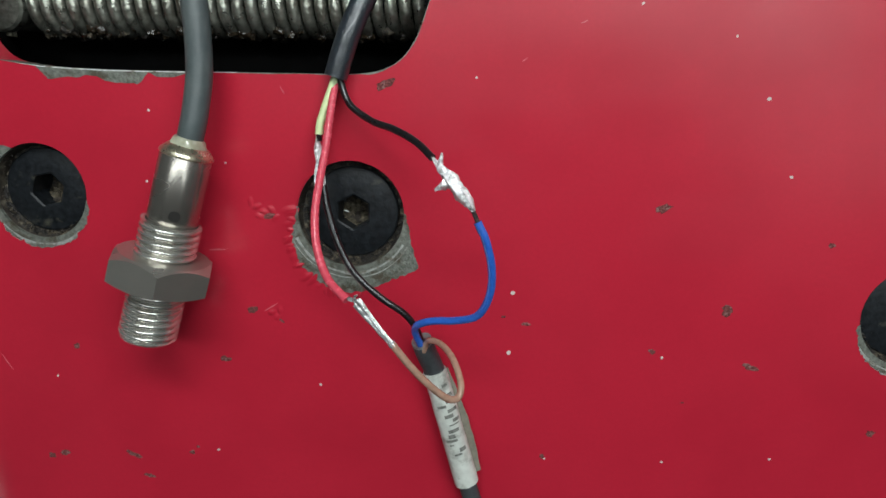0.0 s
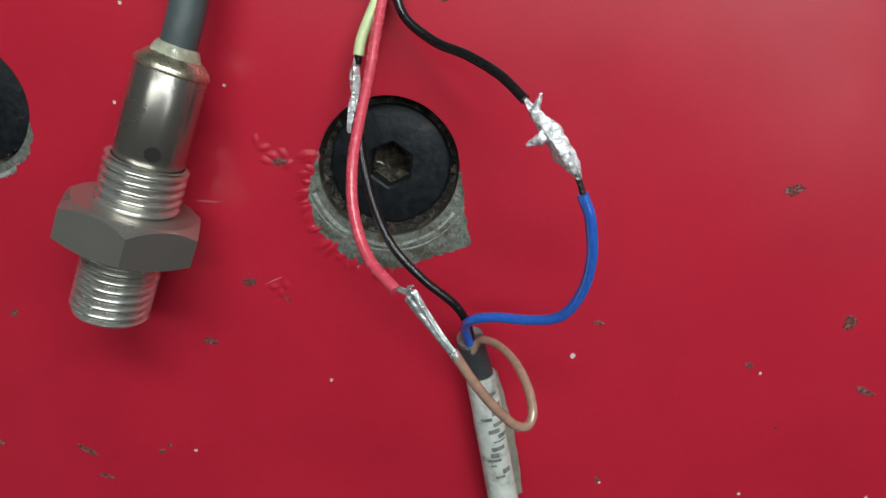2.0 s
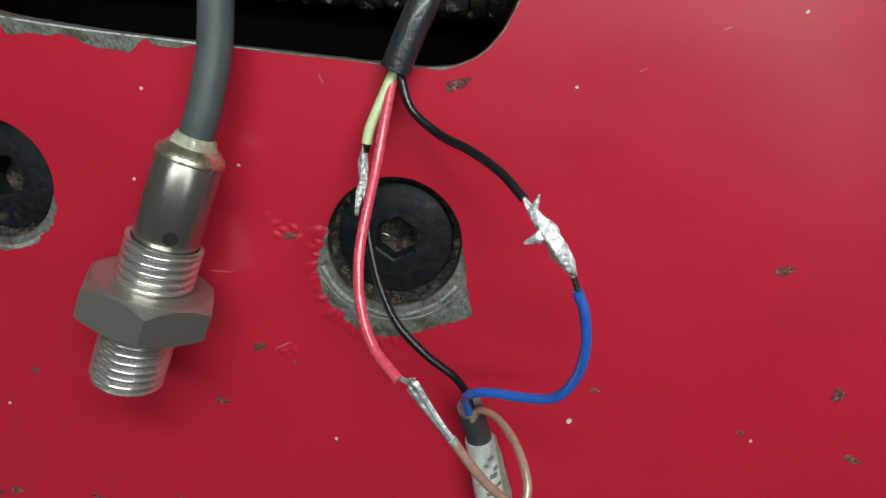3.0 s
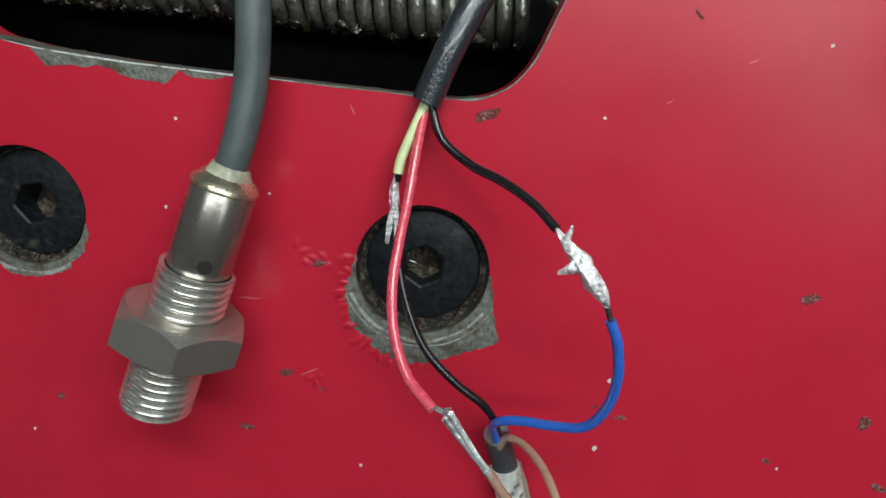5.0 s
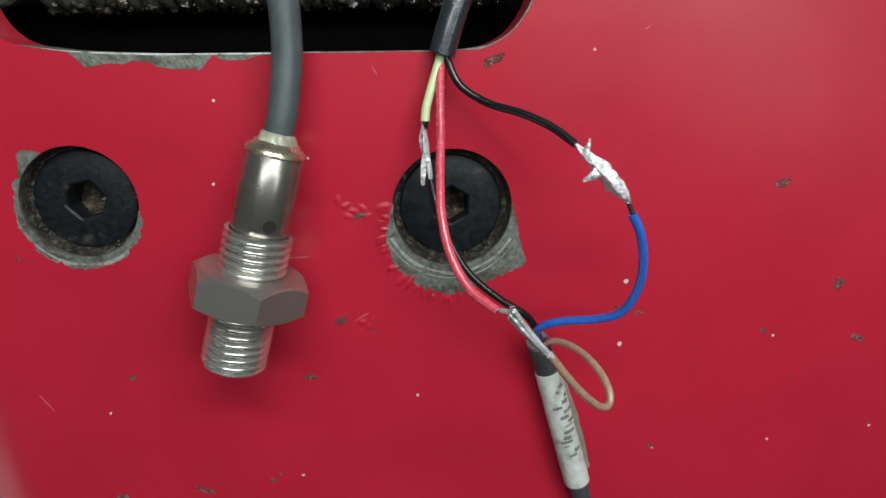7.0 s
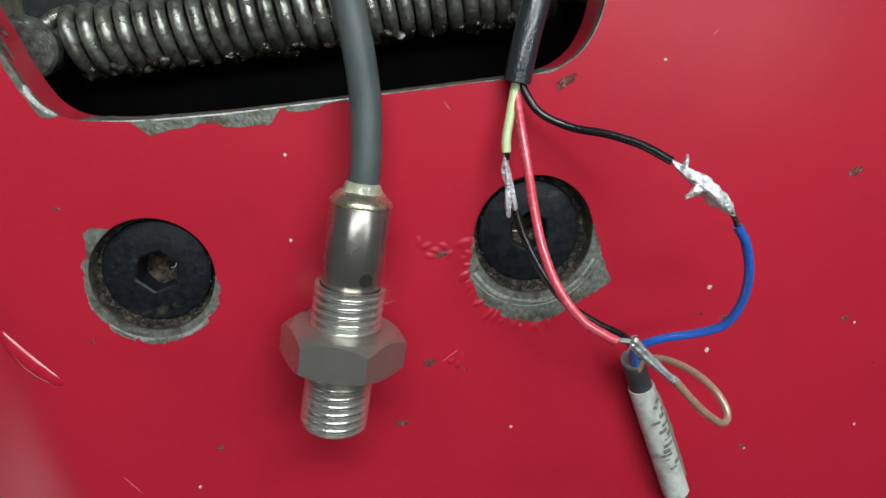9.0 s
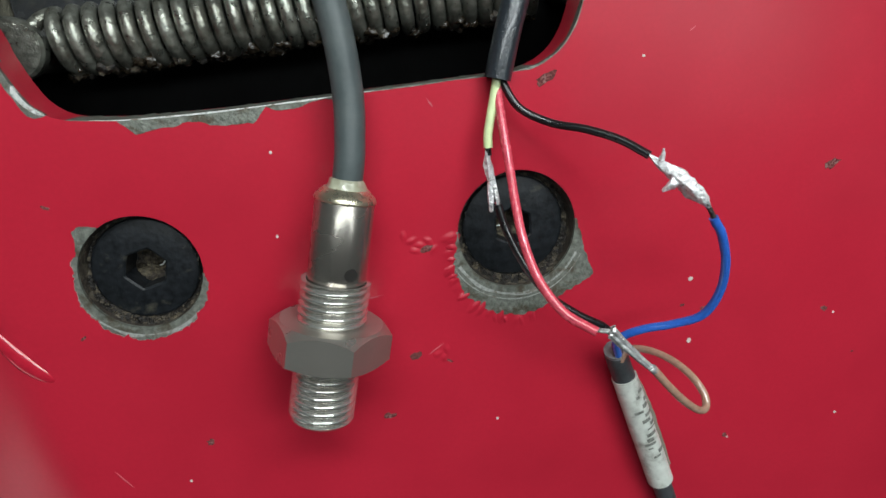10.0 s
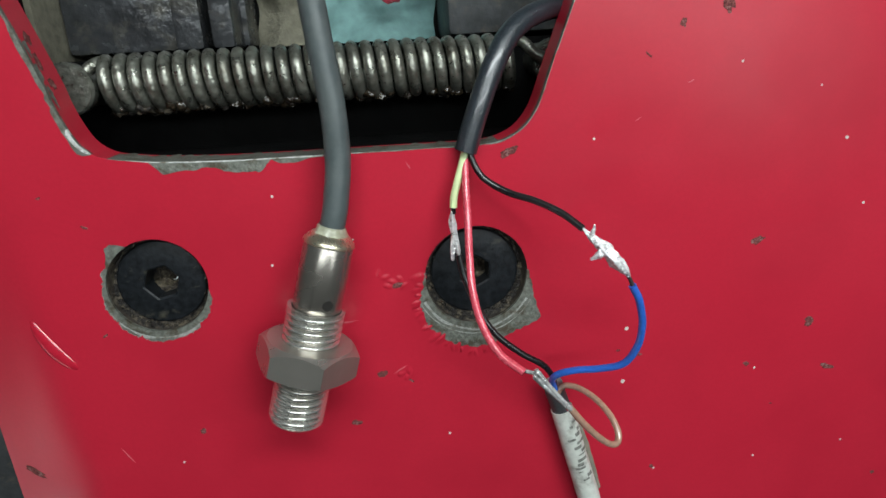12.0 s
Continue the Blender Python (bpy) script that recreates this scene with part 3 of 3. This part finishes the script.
sensor = empty("proximity_sensor", "nickel-plated threaded sensor with grey cable lying on red plate", "sensor")
part("body", turned("body", AX, [(0.25, 5.7), (0.6, 5.9), (16.4, 5.9), (16.9, 5.7)], NICKEL), sensor)
part("collar", turned("collar", AX, [(-2.2, 3.6), (-2.0, 4.5), (-0.6, 5.9), (-0.1, 6.15), (0.25, 6.15), (0.5, 5.9)], BRASS), sensor, "flared gilt collar")
part("resin_plug", turned("resin_plug", AX, [(-3.9, 3.1), (-3.5, 3.45), (-2.7, 3.75), (-1.7, 4.4)], RESIN, wave=lambda s, a: 0.5 * nz(math.cos(a) * 2, math.sin(a) * 2, s)), sensor, "cloudy yellowish resin plug")
part("upper_thread", threaded("upper_thread", AX, 16.7, 27.4, 7.05), sensor)
part("lower_thread", threaded("lower_thread", AX, 32.0, LEN, 6.9), sensor)


def hex_nut(s0, s1, flat, m):
    """Hexagon with chamfered corners and a round washer face towards the cap."""
    n, verts, faces = 72, [], []
    hexr = lambda a: flat / math.cos((a + math.pi / 3) % (math.pi / 3) - math.pi / 6)
    cham = lambda a, d: max(0.0, hexr(a) - flat) * d
    rows = [(s0 - 0.0, lambda a: 6.3), (s0, lambda a: flat - 0.6), (s0 + 0.35, lambda a: flat - 0.2), (None, None), (None, None), (s1 - 0.15, lambda a: flat - 0.35), (s1, lambda a: flat - 0.9), (s1, lambda a: 6.2)]
    for q, (s, f) in enumerate(rows):
        for k in range(n):
            a = 2 * math.pi * k / n + math.pi / 6
            if q == 3:
                rr, ss = hexr(a) - 0.08, s0 + 0.35 + cham(a, 0.8)
            elif q == 4:
                rr, ss = hexr(a) - 0.08, s1 - 0.25 - cham(a, 0.45)
            else:
                rr, ss = f(a), s
            verts.append(W(*(m @ Vector((rr * math.cos(a), rr * math.sin(a), ss)))))
    for i in range(len(rows) - 1):
        for k in range(n):
            faces.append((i * n + k, i * n + (k + 1) % n, (i + 1) * n + (k + 1) % n, (i + 1) * n + k))
    return mesh("nut", verts, faces, NUT, 25)


part("nut", hex_nut(25.3, 33.2, 11.1, AX @ Matrix.Rotation(radians(10), 4, "Z")), sensor, "nickel hex nut")
# vent hole in the body's side: a flush plug, the bore's shade in its near-black colour
hdir = Vector((0.42, -0.05, 0.90))
hdir = (hdir - axis * hdir.dot(axis)).normalized()
hpos = CAP + axis * 14.0 + hdir * 5.1
hs = axis.cross(hdir).normalized()
HM = Matrix(((hs.x, axis.x, hdir.x, hpos.x), (hs.y, axis.y, hdir.y, hpos.y), (hs.z, axis.z, hdir.z, hpos.z), (0, 0, 0, 1)))
part("vent_hole", turned("vent_hole", HM, [(0, 1.3), (0.86, 1.3)], HOLE_SHADE, 24), sensor, "near-black plug with the shade of a small hole in its colour")
back = CAP - axis * 3.6
part("cable", tube("cable", [tuple(back), tuple(CAP - axis * 7), (-58.6, 63.5, 9.6), (-57.4, 72, 8.6), (-57.4, 84, 8.0), (-58.8, 98, 7.2), (-60.5, 116, 6.0), (-63, 140, 4.2), (-66, 165, 0), (-70, 190, -20), (-74, 215, -80), (-76, 225, -180), (-76, 235, -270), (-70, 262, -296.5), (-40, 300, -297)], 3.0, GREY_PVC, 20), sensor, "thick grey cable")

# ---- wiring ----
feed = empty("control_cable", "black sheathed cable with bared red, black and yellow-green wires", "cable")
part("sheath", tube("sheath", [(-27.0, 71.0, 3.4), (-25.2, 76.5, 3.3), (-22.7, 83, 2.8), (-18.6, 91.5, 0.5), (-13.6, 98, -3.4), (-7, 101.8, -8), (2, 103.6, -13.5), (16, 104, -18), (40, 104, -26)], 2.75, BLACK_PVC, 20), feed)
part("green_wire", tube("green_wire", [(-26.6, 73, 3.2), (-27.3, 70.4, 3.3), (-29.3, 64.6, 4.6), (-30.6, 60.5, 5.3), (-30.9, 57.8, 5.6)], 0.98, W_GREEN, 12), feed, "yellow-green wire stub")
part("red_wire", tube("red_wire", [(-26.6, 73, 2.6), (-27.2, 70.1, 2.9), (-27.8, 62.4, 7), (-28.2, 55.0, 11), (-28.8, 48.0, 15.5), (-29.0, 41.2, 20), (-27.8, 34.6, 24), (-24.7, 28.9, 28), (-19.9, 25.6, 32)], 0.92, W_RED, 12), feed, "red wire")
part("black_wire", tube("black_wire", [(-26.6, 73, 3.0), (-26.0, 70.4, 3.2), (-23.5, 64.9, 5), (-18.0, 61.3, 8), (-12.2, 59.6, 12), (-6.9, 57.2, 16), (-2.9, 54.1, 20)], 0.84, W_BLACK, 12), feed, "black wire")


def lump(scale, amp, seed, taper=0.6):
    def radius(t, a):
        env = math.sin(math.pi * min(1, max(0, t))) ** taper
        return max(0.25, scale * (0.35 + 0.65 * env) * (1 + amp * nz(math.cos(a) * 1.6, math.sin(a) * 1.6, t * 3.4 + seed)))
    return radius


def leaf(scale, amp, seed):
    """A lump that swells in its middle and thins to a point at both ends."""
    def radius(t, a):
        env = math.sin(math.pi * min(1, max(0, t)) ** 1.45) ** 0.9
        return max(0.3, scale * (0.14 + 0.98 * env) * (1 + amp * nz(math.cos(a) * 1.6, math.sin(a) * 1.6, t * 3.4 + seed) + 0.22 * nz(math.cos(a) * 4, math.sin(a) * 4, t * 16 + seed)))
    return radius


part("bared_strand", tube("bared_strand", [(-30.9, 58.2, 5.6), (-31.2, 55.5, 5.5), (-31.0, 52, 5.6), (-30.6, 48.5, 5.9), (-30.2, 45.5, 6.0)], lump(0.85, 0.7, 3, 0.35), SOLDER, 12, 0.35), feed, "dull soldered strands")
part("bared_strand", tube("bared_strand", [(-31.2, 53.5, 5.9), (-31.6, 49, 6.3), (-31.8, 46.2, 6.5), (-31.8, 44.4, 6.5)], lump(0.62, 0.5, 5, 0.25), SOLDER, 10, 0.35), feed)
part("wire_end", tube("wire_end", [(-30.9, 58.6, 5.6), (-31.0, 56.3, 5.6)], 0.7, W_BLACK, 10), feed)
tail = empty("sensor_cable", "taped dark cable end with blue, brown and black wires", "cable")
part("blue_wire", tube("blue_wire", [(7.0, 41.4, 25.5), (7.6, 40.1, 25.5), (8.8, 37.6, 25.5), (10.3, 31.2, 24.5), (10.1, 24.5, 23), (7.6, 18.9, 21), (2.8, 16.4, 18), (-2.7, 15.2, 15.5), (-6.6, 13.4, 13.5), (-7.6, 10.6, 11.2), (-6.2, 6, 9)], 0.95, W_BLUE, 12), tail, "blue wire")
part("black_wire", tube("black_wire", [(-30.2, 45.6, 6), (-29.2, 40.2, 7.0), (-26.4, 32.2, 9.2), (-22.4, 25.4, 11), (-16.2, 19.8, 12), (-10.2, 15.4, 11.6), (-7.2, 10.6, 10), (-5.8, 5, 8.6)], 0.84, W_BLACK, 12), tail, "black wire")
part("brown_wire", tube("brown_wire", [(-10.2, 17.0, 34.2), (-6.8, 12.1, 33.5), (-2.6, 6.8, 32), (1.2, 3.0, 30.4), (3.4, 2.4, 29.2), (4.2, 4.2, 27.4), (3.2, 7.0, 24), (1.2, 8.7, 19), (-1.6, 9.0, 13.8), (-4.4, 7.9, 10.4), (-5.6, 4.5, 8.8)], 0.82, W_BROWN, 12), tail, "brown wire")
joint = tube("solder_joint", [(-3.3, 54.6, 19.6), (-2.0, 53.2, 20.6), (-0.2, 51.2, 22.0), (2.0, 48.8, 23.6), (4.2, 46.4, 24.8), (5.6, 44.4, 25.4), (6.3, 43.2, 25.5)], leaf(1.42, 0.75, 11), SOLDER, 18, 0.3)
part("solder_joint", joint, tail, "lumpy bright solder joint")
part("solder_spur", tube("solder_spur", [(1.4, 49.4, 23.4), (-0.6, 48.6, 23.6), (-2.2, 47.6, 23.3)], lambda t, a: 1.5 * (1 - 0.8 * t) * (1 + 0.5 * nz(math.cos(a), math.sin(a), t * 5)), SOLDER, 12, 0.3), tail)
part("solder_spur", tube("solder_spur", [(-1.4, 52.6, 21.2), (-1.0, 54.0, 21.5), (-0.8, 55.4, 21.6)], lambda t, a: 0.75 * (1 - 0.7 * t) * (1 + 0.4 * nz(math.cos(a), math.sin(a), t * 6)), SOLDER, 8, 0.3), tail)
part("wire_neck", tube("wire_neck", [(5.6, 44.4, 25.4), (6.4, 42.9, 25.5), (7.2, 41.0, 25.5)], 0.5, DIRT, 8), tail)
part("solder_joint", tube("solder_joint", [(-20.4, 26.1, 31.6), (-19.0, 25.9, 32.4), (-17.6, 25.6, 33.2), (-15.2, 22.6, 33.4), (-12.4, 19.2, 33.9), (-9.6, 16.2, 34.3)], lambda t, a: (0.4 if t < 0.2 else 1.05 - 0.55 * (t - 0.2) / 0.8) * (1 + 0.16 * math.cos(6 * a + 1.5 * t) + 0.2 * nz(math.cos(a) * 1.6, math.sin(a) * 1.6, t * 3 + 21)), TINNED, 36, 0.3, flat=0.55), tail, "thin tinned strand joint")
part("wire_neck", tube("wire_neck", [(-10.5, 17.3, 34.2), (-9.9, 16.5, 34.15)], 0.85, TINNED, 10), tail)
for k in range(4):
    part("strand", tube("strand", [(-16.0 - 0.3 * k, 23.6, 33.4), (-17.4 - 0.25 * k, 25.6 + 0.15 * k, 33.6), (-18.0 - 0.1 * k + 0.35 * k, 27.2 + 0.1 * k, 33.9 + 0.1 * k)], 0.2, TINNED, 6, 0.5), tail)
TA, TB = Vector((-3.1, -2.6, 4.6)), Vector((5.9, -35.6, 4.0))
part("sleeve", tube("sleeve", [(-6.2, 6.6, 7.4), (-5.2, 3.2, 6.3), (-3.3, -2.2, 4.7), (-1.2, -9.6, 4.4)], lambda t, a: 2.75 - 0.25 * (1 - min(1, t * 12)), DARK_SLEEVE, 20), tail, "dark grey sleeve end")
part("sleeve_rim", tube("sleeve_rim", [(-6.33, 7.0, 7.55), (-6.2, 6.6, 7.4), (-6.03, 6.0, 7.2)], lambda t, a: 2.68 + 0.08 * nz(math.cos(a) * 2, math.sin(a) * 2, 5.0), material("scuffed_sleeve_end", (0.17, 0.18, 0.185), 0.5, 0, 0.3, 800, 0.0002, 900), 20, 0.3), tail, "lighter scuffed cut end")
part("sheath", tube("sheath", [(5.2, -33, 4.05), (6.3, -37, 3.9), (8.2, -44, 3.6), (10.9, -54, 3.0), (14.2, -66, 2.7), (20, -90, 2.7), (24, -104, 0), (26, -112, -12), (27, -116, -60), (27, -120, -180), (28, -134, -285), (40, -170, -297.5), (80, -210, -297.5)], 2.5, DARK_SLEEVE, 18), tail, "dark cable sheath")


def tape_label():
    a = (TB - TA).normalized()
    pts = [tuple(TA + a * s) for s in np.linspace(0, (TB - TA).length, 40)]
    return tube("tape_label", [Vector(p) for p in pts], lambda t, ang: 3.15 + 0.12 * nz(math.cos(ang) * 2, math.sin(ang) * 2, t * 7) + 0.15 * t, TAPE, 28, raw=True, smooth=50)


label = part("tape_label", tape_label(), tail, "dirty white tape label with smudged marks")
# loose flag of the tape along its side
a = (TB - TA).normalized()
out = Vector((0.9, 0.25, -0.15))
out = (out - a * out.dot(a)).normalized()
verts, faces = [], []
for i in range(24):
    s = i / 23
    p = TA + a * ((TB - TA).length * (0.02 + 0.93 * s))
    width = 0.8 + 0.9 * math.sin(s * math.pi) + 1.1 * s + 0.3 * nz(i * 0.4, 2.0)
    for q in range(4):
        v = q / 3
        d = out * (2.6 + width * v) + Vector((0, 0, -1.2 * v + 0.5 * math.sin(s * 7) * v))
        verts += [W(*(p + d + Vector((0, 0, 0.12)))), W(*(p + d - Vector((0, 0, 0.12))))]
for i in range(23):
    for q in range(3):
        b = i * 8 + q * 2
        faces += [(b, b + 2, b + 10, b + 8), (b + 1, b + 9, b + 11, b + 3)]
    faces += [(i * 8 + 6, i * 8 + 7, i * 8 + 15, i * 8 + 14)]
part("tape_flag", mesh("tape_flag", verts, faces, material("old_tape_edge", (0.21, 0.20, 0.155), 0.6, 0, 0.2, 600, 0.0001, 600), 40), tail, "grubby loose tape edge")
# unreadable marks on the tape: plain bars
up = Vector((0.15, 0.1, 0.98))
up = (up - a * up.dot(a)).normalized()
across = a.cross(up)
rr = random.Random(3)
for i in range(15):
    s = 3.0 + i * 1.45
    ang = rr.uniform(-0.7, 0.45)
    r = 3.34 + 0.006 * s
    w, ln = rr.uniform(0.35, 1.2), rr.uniform(0.25, 0.95)
    verts = []
    for e0 in (0, w):
        for j in range(6):
            th = ang - ln / 2 + ln * j / 5
            verts.append(W(*(TA + a * (s + e0) + (up * math.cos(th) + across * math.sin(th)) * r)))
    part("ink_bar", mesh("ink_bar", verts, [(j, j + 1, j + 7, j + 6) for j in range(5)], INK), label)

# ---- below the cut-out ----
spring = empty("tension_spring", "greasy steel tension spring stretched behind the cut-out", "spring")
SX0, SX1, SY, SZ, SR, WR, PITCH = -118.8, -8.0, 90.3, -31.5, 6.45, 1.7, 3.86
coil = []
turns = (SX1 - SX0) / PITCH
for k in range(int(turns * 28) + 1):
    th = 2 * math.pi * k / 28
    wob = 0.10 * nz(k * 0.05, 3.3)
    coil.append(Vector((SX0 + PITCH * k / 28, SY + (SR + wob) * math.cos(th), SZ + (SR + wob) * math.sin(th))))
part("coil", tube("coil", coil, WR, SPRING, 10, raw=True, smooth=80), spring)
part("end_hook", tube("end_hook", [(SX0, SY + SR, SZ), (SX0 - 3, SY + 5, SZ + 3), (SX0 - 7, SY + 1, SZ + 5.5), (SX0 - 14, SY - 1, SZ + 4), (SX0 - 17, SY - 1, SZ - 3), (SX0 - 12, SY, SZ - 8), (SX0 - 6, SY, SZ - 6)], WR, SPRING, 10), spring)
part("end_hook", tube("end_hook", [(SX1, SY + SR, SZ), (SX1 + 3, SY + 5, SZ + 3), (SX1 + 7, SY + 1, SZ + 5.5), (SX1 + 14, SY - 1, SZ + 4), (SX1 + 17, SY - 1, SZ - 3), (SX1 + 12, SY, SZ - 8)], WR, SPRING, 10), spring)
gr = random.Random(8)
for k in range(120):
    x = gr.uniform(SX0, SX1) if k > 45 else gr.uniform(SX0 - 2, SX0 + 50)
    bm = bmesh.new()
    bmesh.ops.create_icosphere(bm, subdivisions=2, radius=1)
    sz, th = gr.uniform(0.4, 1.4), gr.uniform(math.pi * 0.78, math.pi * 1.12)
    for v in bm.verts:
        f = 1 + 0.8 * nz(v.co.x * 1.5 + k, v.co.y * 1.5, v.co.z * 1.5)
        v.co = W(x + v.co.x * sz * f * 1.2, SY + (SR + 1.2) * math.cos(th) + v.co.y * sz * f, SZ + (SR + 1.2) * math.sin(th) + v.co.z * sz * f)
    part("grease_lump", from_bm("grease_lump", bm, GREASE if k % 4 else DIRT, 70), spring)
pin = empty("pivot_pin", "greasy steel pivot pin holding the spring's hooked end", "pin")
part("pin_head", turned("pin_head", Matrix.Translation((-127.5, 90, -60)), [(0, 5.5), (32, 5.5), (32.6, 6.8), (35.2, 6.8), (36, 6.2), (36.2, 3)], SPRING, 36), pin)
pin2 = empty("pivot_pin", "greasy steel pivot pin holding the spring's hooked end", "pin")
part("pin_head", turned("pin_head", Matrix.Translation((4.0, 90, -60)), [(0, 5), (28, 5), (28.6, 6.2), (31, 6.2), (31.8, 5.6)], SPRING, 36), pin2)

# machine body under the plate; near-black, with the cavity's shade put into its colour
frame_box = empty("machine_body", "greasy machine body carrying the red cover plate, blackened for the cavity's shade", "machine")
part("casting", box("casting", -140, 60, -60, 97, -95.8, -46, SHADE_BLACK, 3), frame_box)
part("back_web", box("back_web", -140, 60, 52, 70, -46, -12, SHADE_BLACK, 2), frame_box)
part("base_tray", box("base_tray", -145.5, 171.5, -83.5, 164.5, -108, -96, SHADE_BLACK, 2), frame_box)
part("side_panel", box("side_panel", -152, -146, -84, 165, -285, -26, SHADE_BLACK, 1), frame_box)
part("side_panel", box("side_panel", 172, 180, -90, 172, -285, -10.2, SHADE_BLACK, 1), frame_box)
part("end_panel", box("end_panel", -152, 172, 165, 172, -285, -97, SHADE_BLACK, 1), frame_box)
part("end_panel", box("end_panel", -146, 172, -90, -84, -285, -34, SHADE_BLACK, 1), frame_box)
part("foot", box("foot", -150, 170, -84, 165, -300, -285, SHADE_BLACK, 3), frame_box)

# Ledge and leg are added so the ground past the plate's edge looks dark.
part("added_ledge", box("added_ledge", -260, -152.5, -140, 60, -80, -62, GREY_BOX, 3), frame_box, "added dark grey ledge that darkens the ground beyond the plate")
# Thin strip, added to draw the dark blue line along the plate's edge.
part("edge_strip", box("edge_strip", -161.6, -158.9, -140, 60, -62, -24, NAVY, 0.6), frame_box, "thin dark blue strip added beside the plate's edge")
part("ledge_leg", box("ledge_leg", -256, -240, -136, 56, -300, -80, SHADE_BLACK, 2), frame_box)
bracket = empty("steel_bracket", "dark oily ribbed steel bracket inside the machine", "bracket")
part("bracket_plate", box("bracket_plate", -143, -109, 98.5, 130, -96, -66, OILY, 2), bracket)
part("rib", box("rib", -108.8, -100, 98.5, 132, -96, -62, OILY, 1.5), bracket)
part("rib", box("rib", -97, -90, 98.5, 132, -96, -60, OILY, 1.5), bracket)
part("web", box("web", -112, -88, 99, 134, -96, -76, OILY, 1.5), bracket)
block = tagged(part("steel_block", box("steel_block", -22, 34, 98.5, 140, -96, -62, GREY_BOX, 2.5)), "dusty grey steel block inside the machine", "block")
tagged(part("steel_block", box("steel_block", -145.5, -143.4, 84, 150, -96, -50, OLIVE, 0.5)), "dull olive-grey steel block inside the machine", "block")


def cloth(name, x0, x1, y0, y1, z, mat, seed, amp):
    n, m, verts, faces = 40, 36, [], []
    for layer in (0, 1):
        for j in range(m):
            for i in range(n):
                x, y = x0 + (x1 - x0) * i / (n - 1), y0 + (y1 - y0) * j / (m - 1)
                h = amp * (abs(nz(x, y, seed, 0.035)) * 1.6 + 0.4 * nz(x, y, seed + 4, 0.1)) + 0.6
                verts.append(W(x + 2 * nz(y, seed, 0, 0.1), y, z + max(0.3, h) + (0 if layer == 0 else -0.5)))
    k = n * m
    for j in range(m - 1):
        for i in range(n - 1):
            q = j * n + i
            faces += [(q, q + 1, q + n + 1, q + n), (k + q, k + q + n, k + q + n + 1, k + q + 1)]
    return mesh(name, verts, faces, mat, 70)


tagged(part("rag", cloth("rag", -66, -23, 98.5, 162, -95.8, TEAL, 2, 14)), "crumpled teal cleaning rag on the machine's tray", "rag")
tagged(part("rag", cloth("rag", -88, -66.5, 98.5, 160, -95.8, OLIVE, 6, 12)), "dull olive rag on the machine's tray", "rag")

scrap = bmesh.new()
bmesh.ops.create_icosphere(scrap, subdivisions=3, radius=1)
for v in scrap.verts:
    f = 1 + 0.3 * nz(v.co.x * 2, v.co.y * 2, v.co.z * 2)
    v.co = W(-39 + v.co.x * 4.0 * f, 113.4 + v.co.y * 2.6 * f, -82 + v.co.z * 2.2 * f)
tagged(part("scrap", from_bm("scrap", scrap, W_RED, 60)), "small red plastic scrap lying on the teal rag", "scrap")

# ---- the workshop round it ----
def slab(name, a, b, mat, label, cat):
    bm = bmesh.new()
    bmesh.ops.create_cube(bm, size=1)
    for v in bm.verts:
        v.co = Vector([a[i] + (v.co[i] + 0.5) * (b[i] - a[i]) for i in range(3)])
    return tagged(part(name, from_bm(name, bm, mat)), label, cat, kind="structure")


slab("floor", (-0.95, -0.95, -0.05), (0.95, 0.95, 0), FLOOR, "grey concrete workshop floor", "floor")
slab("ceiling", (-0.95, -0.95, 1.6), (0.95, 0.95, 1.65), WALL, "plain grey workshop ceiling", "ceiling")
slab("wall_west", (-1.0, -0.95, 0), (-0.95, 0.95, 1.6), WALL, "plain painted workshop wall", "wall")
slab("wall_east", (0.95, -0.95, 0), (1.0, 0.95, 1.6), WALL, "plain painted workshop wall", "wall")
slab("wall_south", (-0.95, -1.0, 0), (0.95, -0.95, 1.6), WALL, "plain painted workshop wall", "wall")
slab("wall_north", (-0.95, 0.95, 0), (0.95, 1.0, 1.6), WALL, "plain painted workshop wall", "wall")
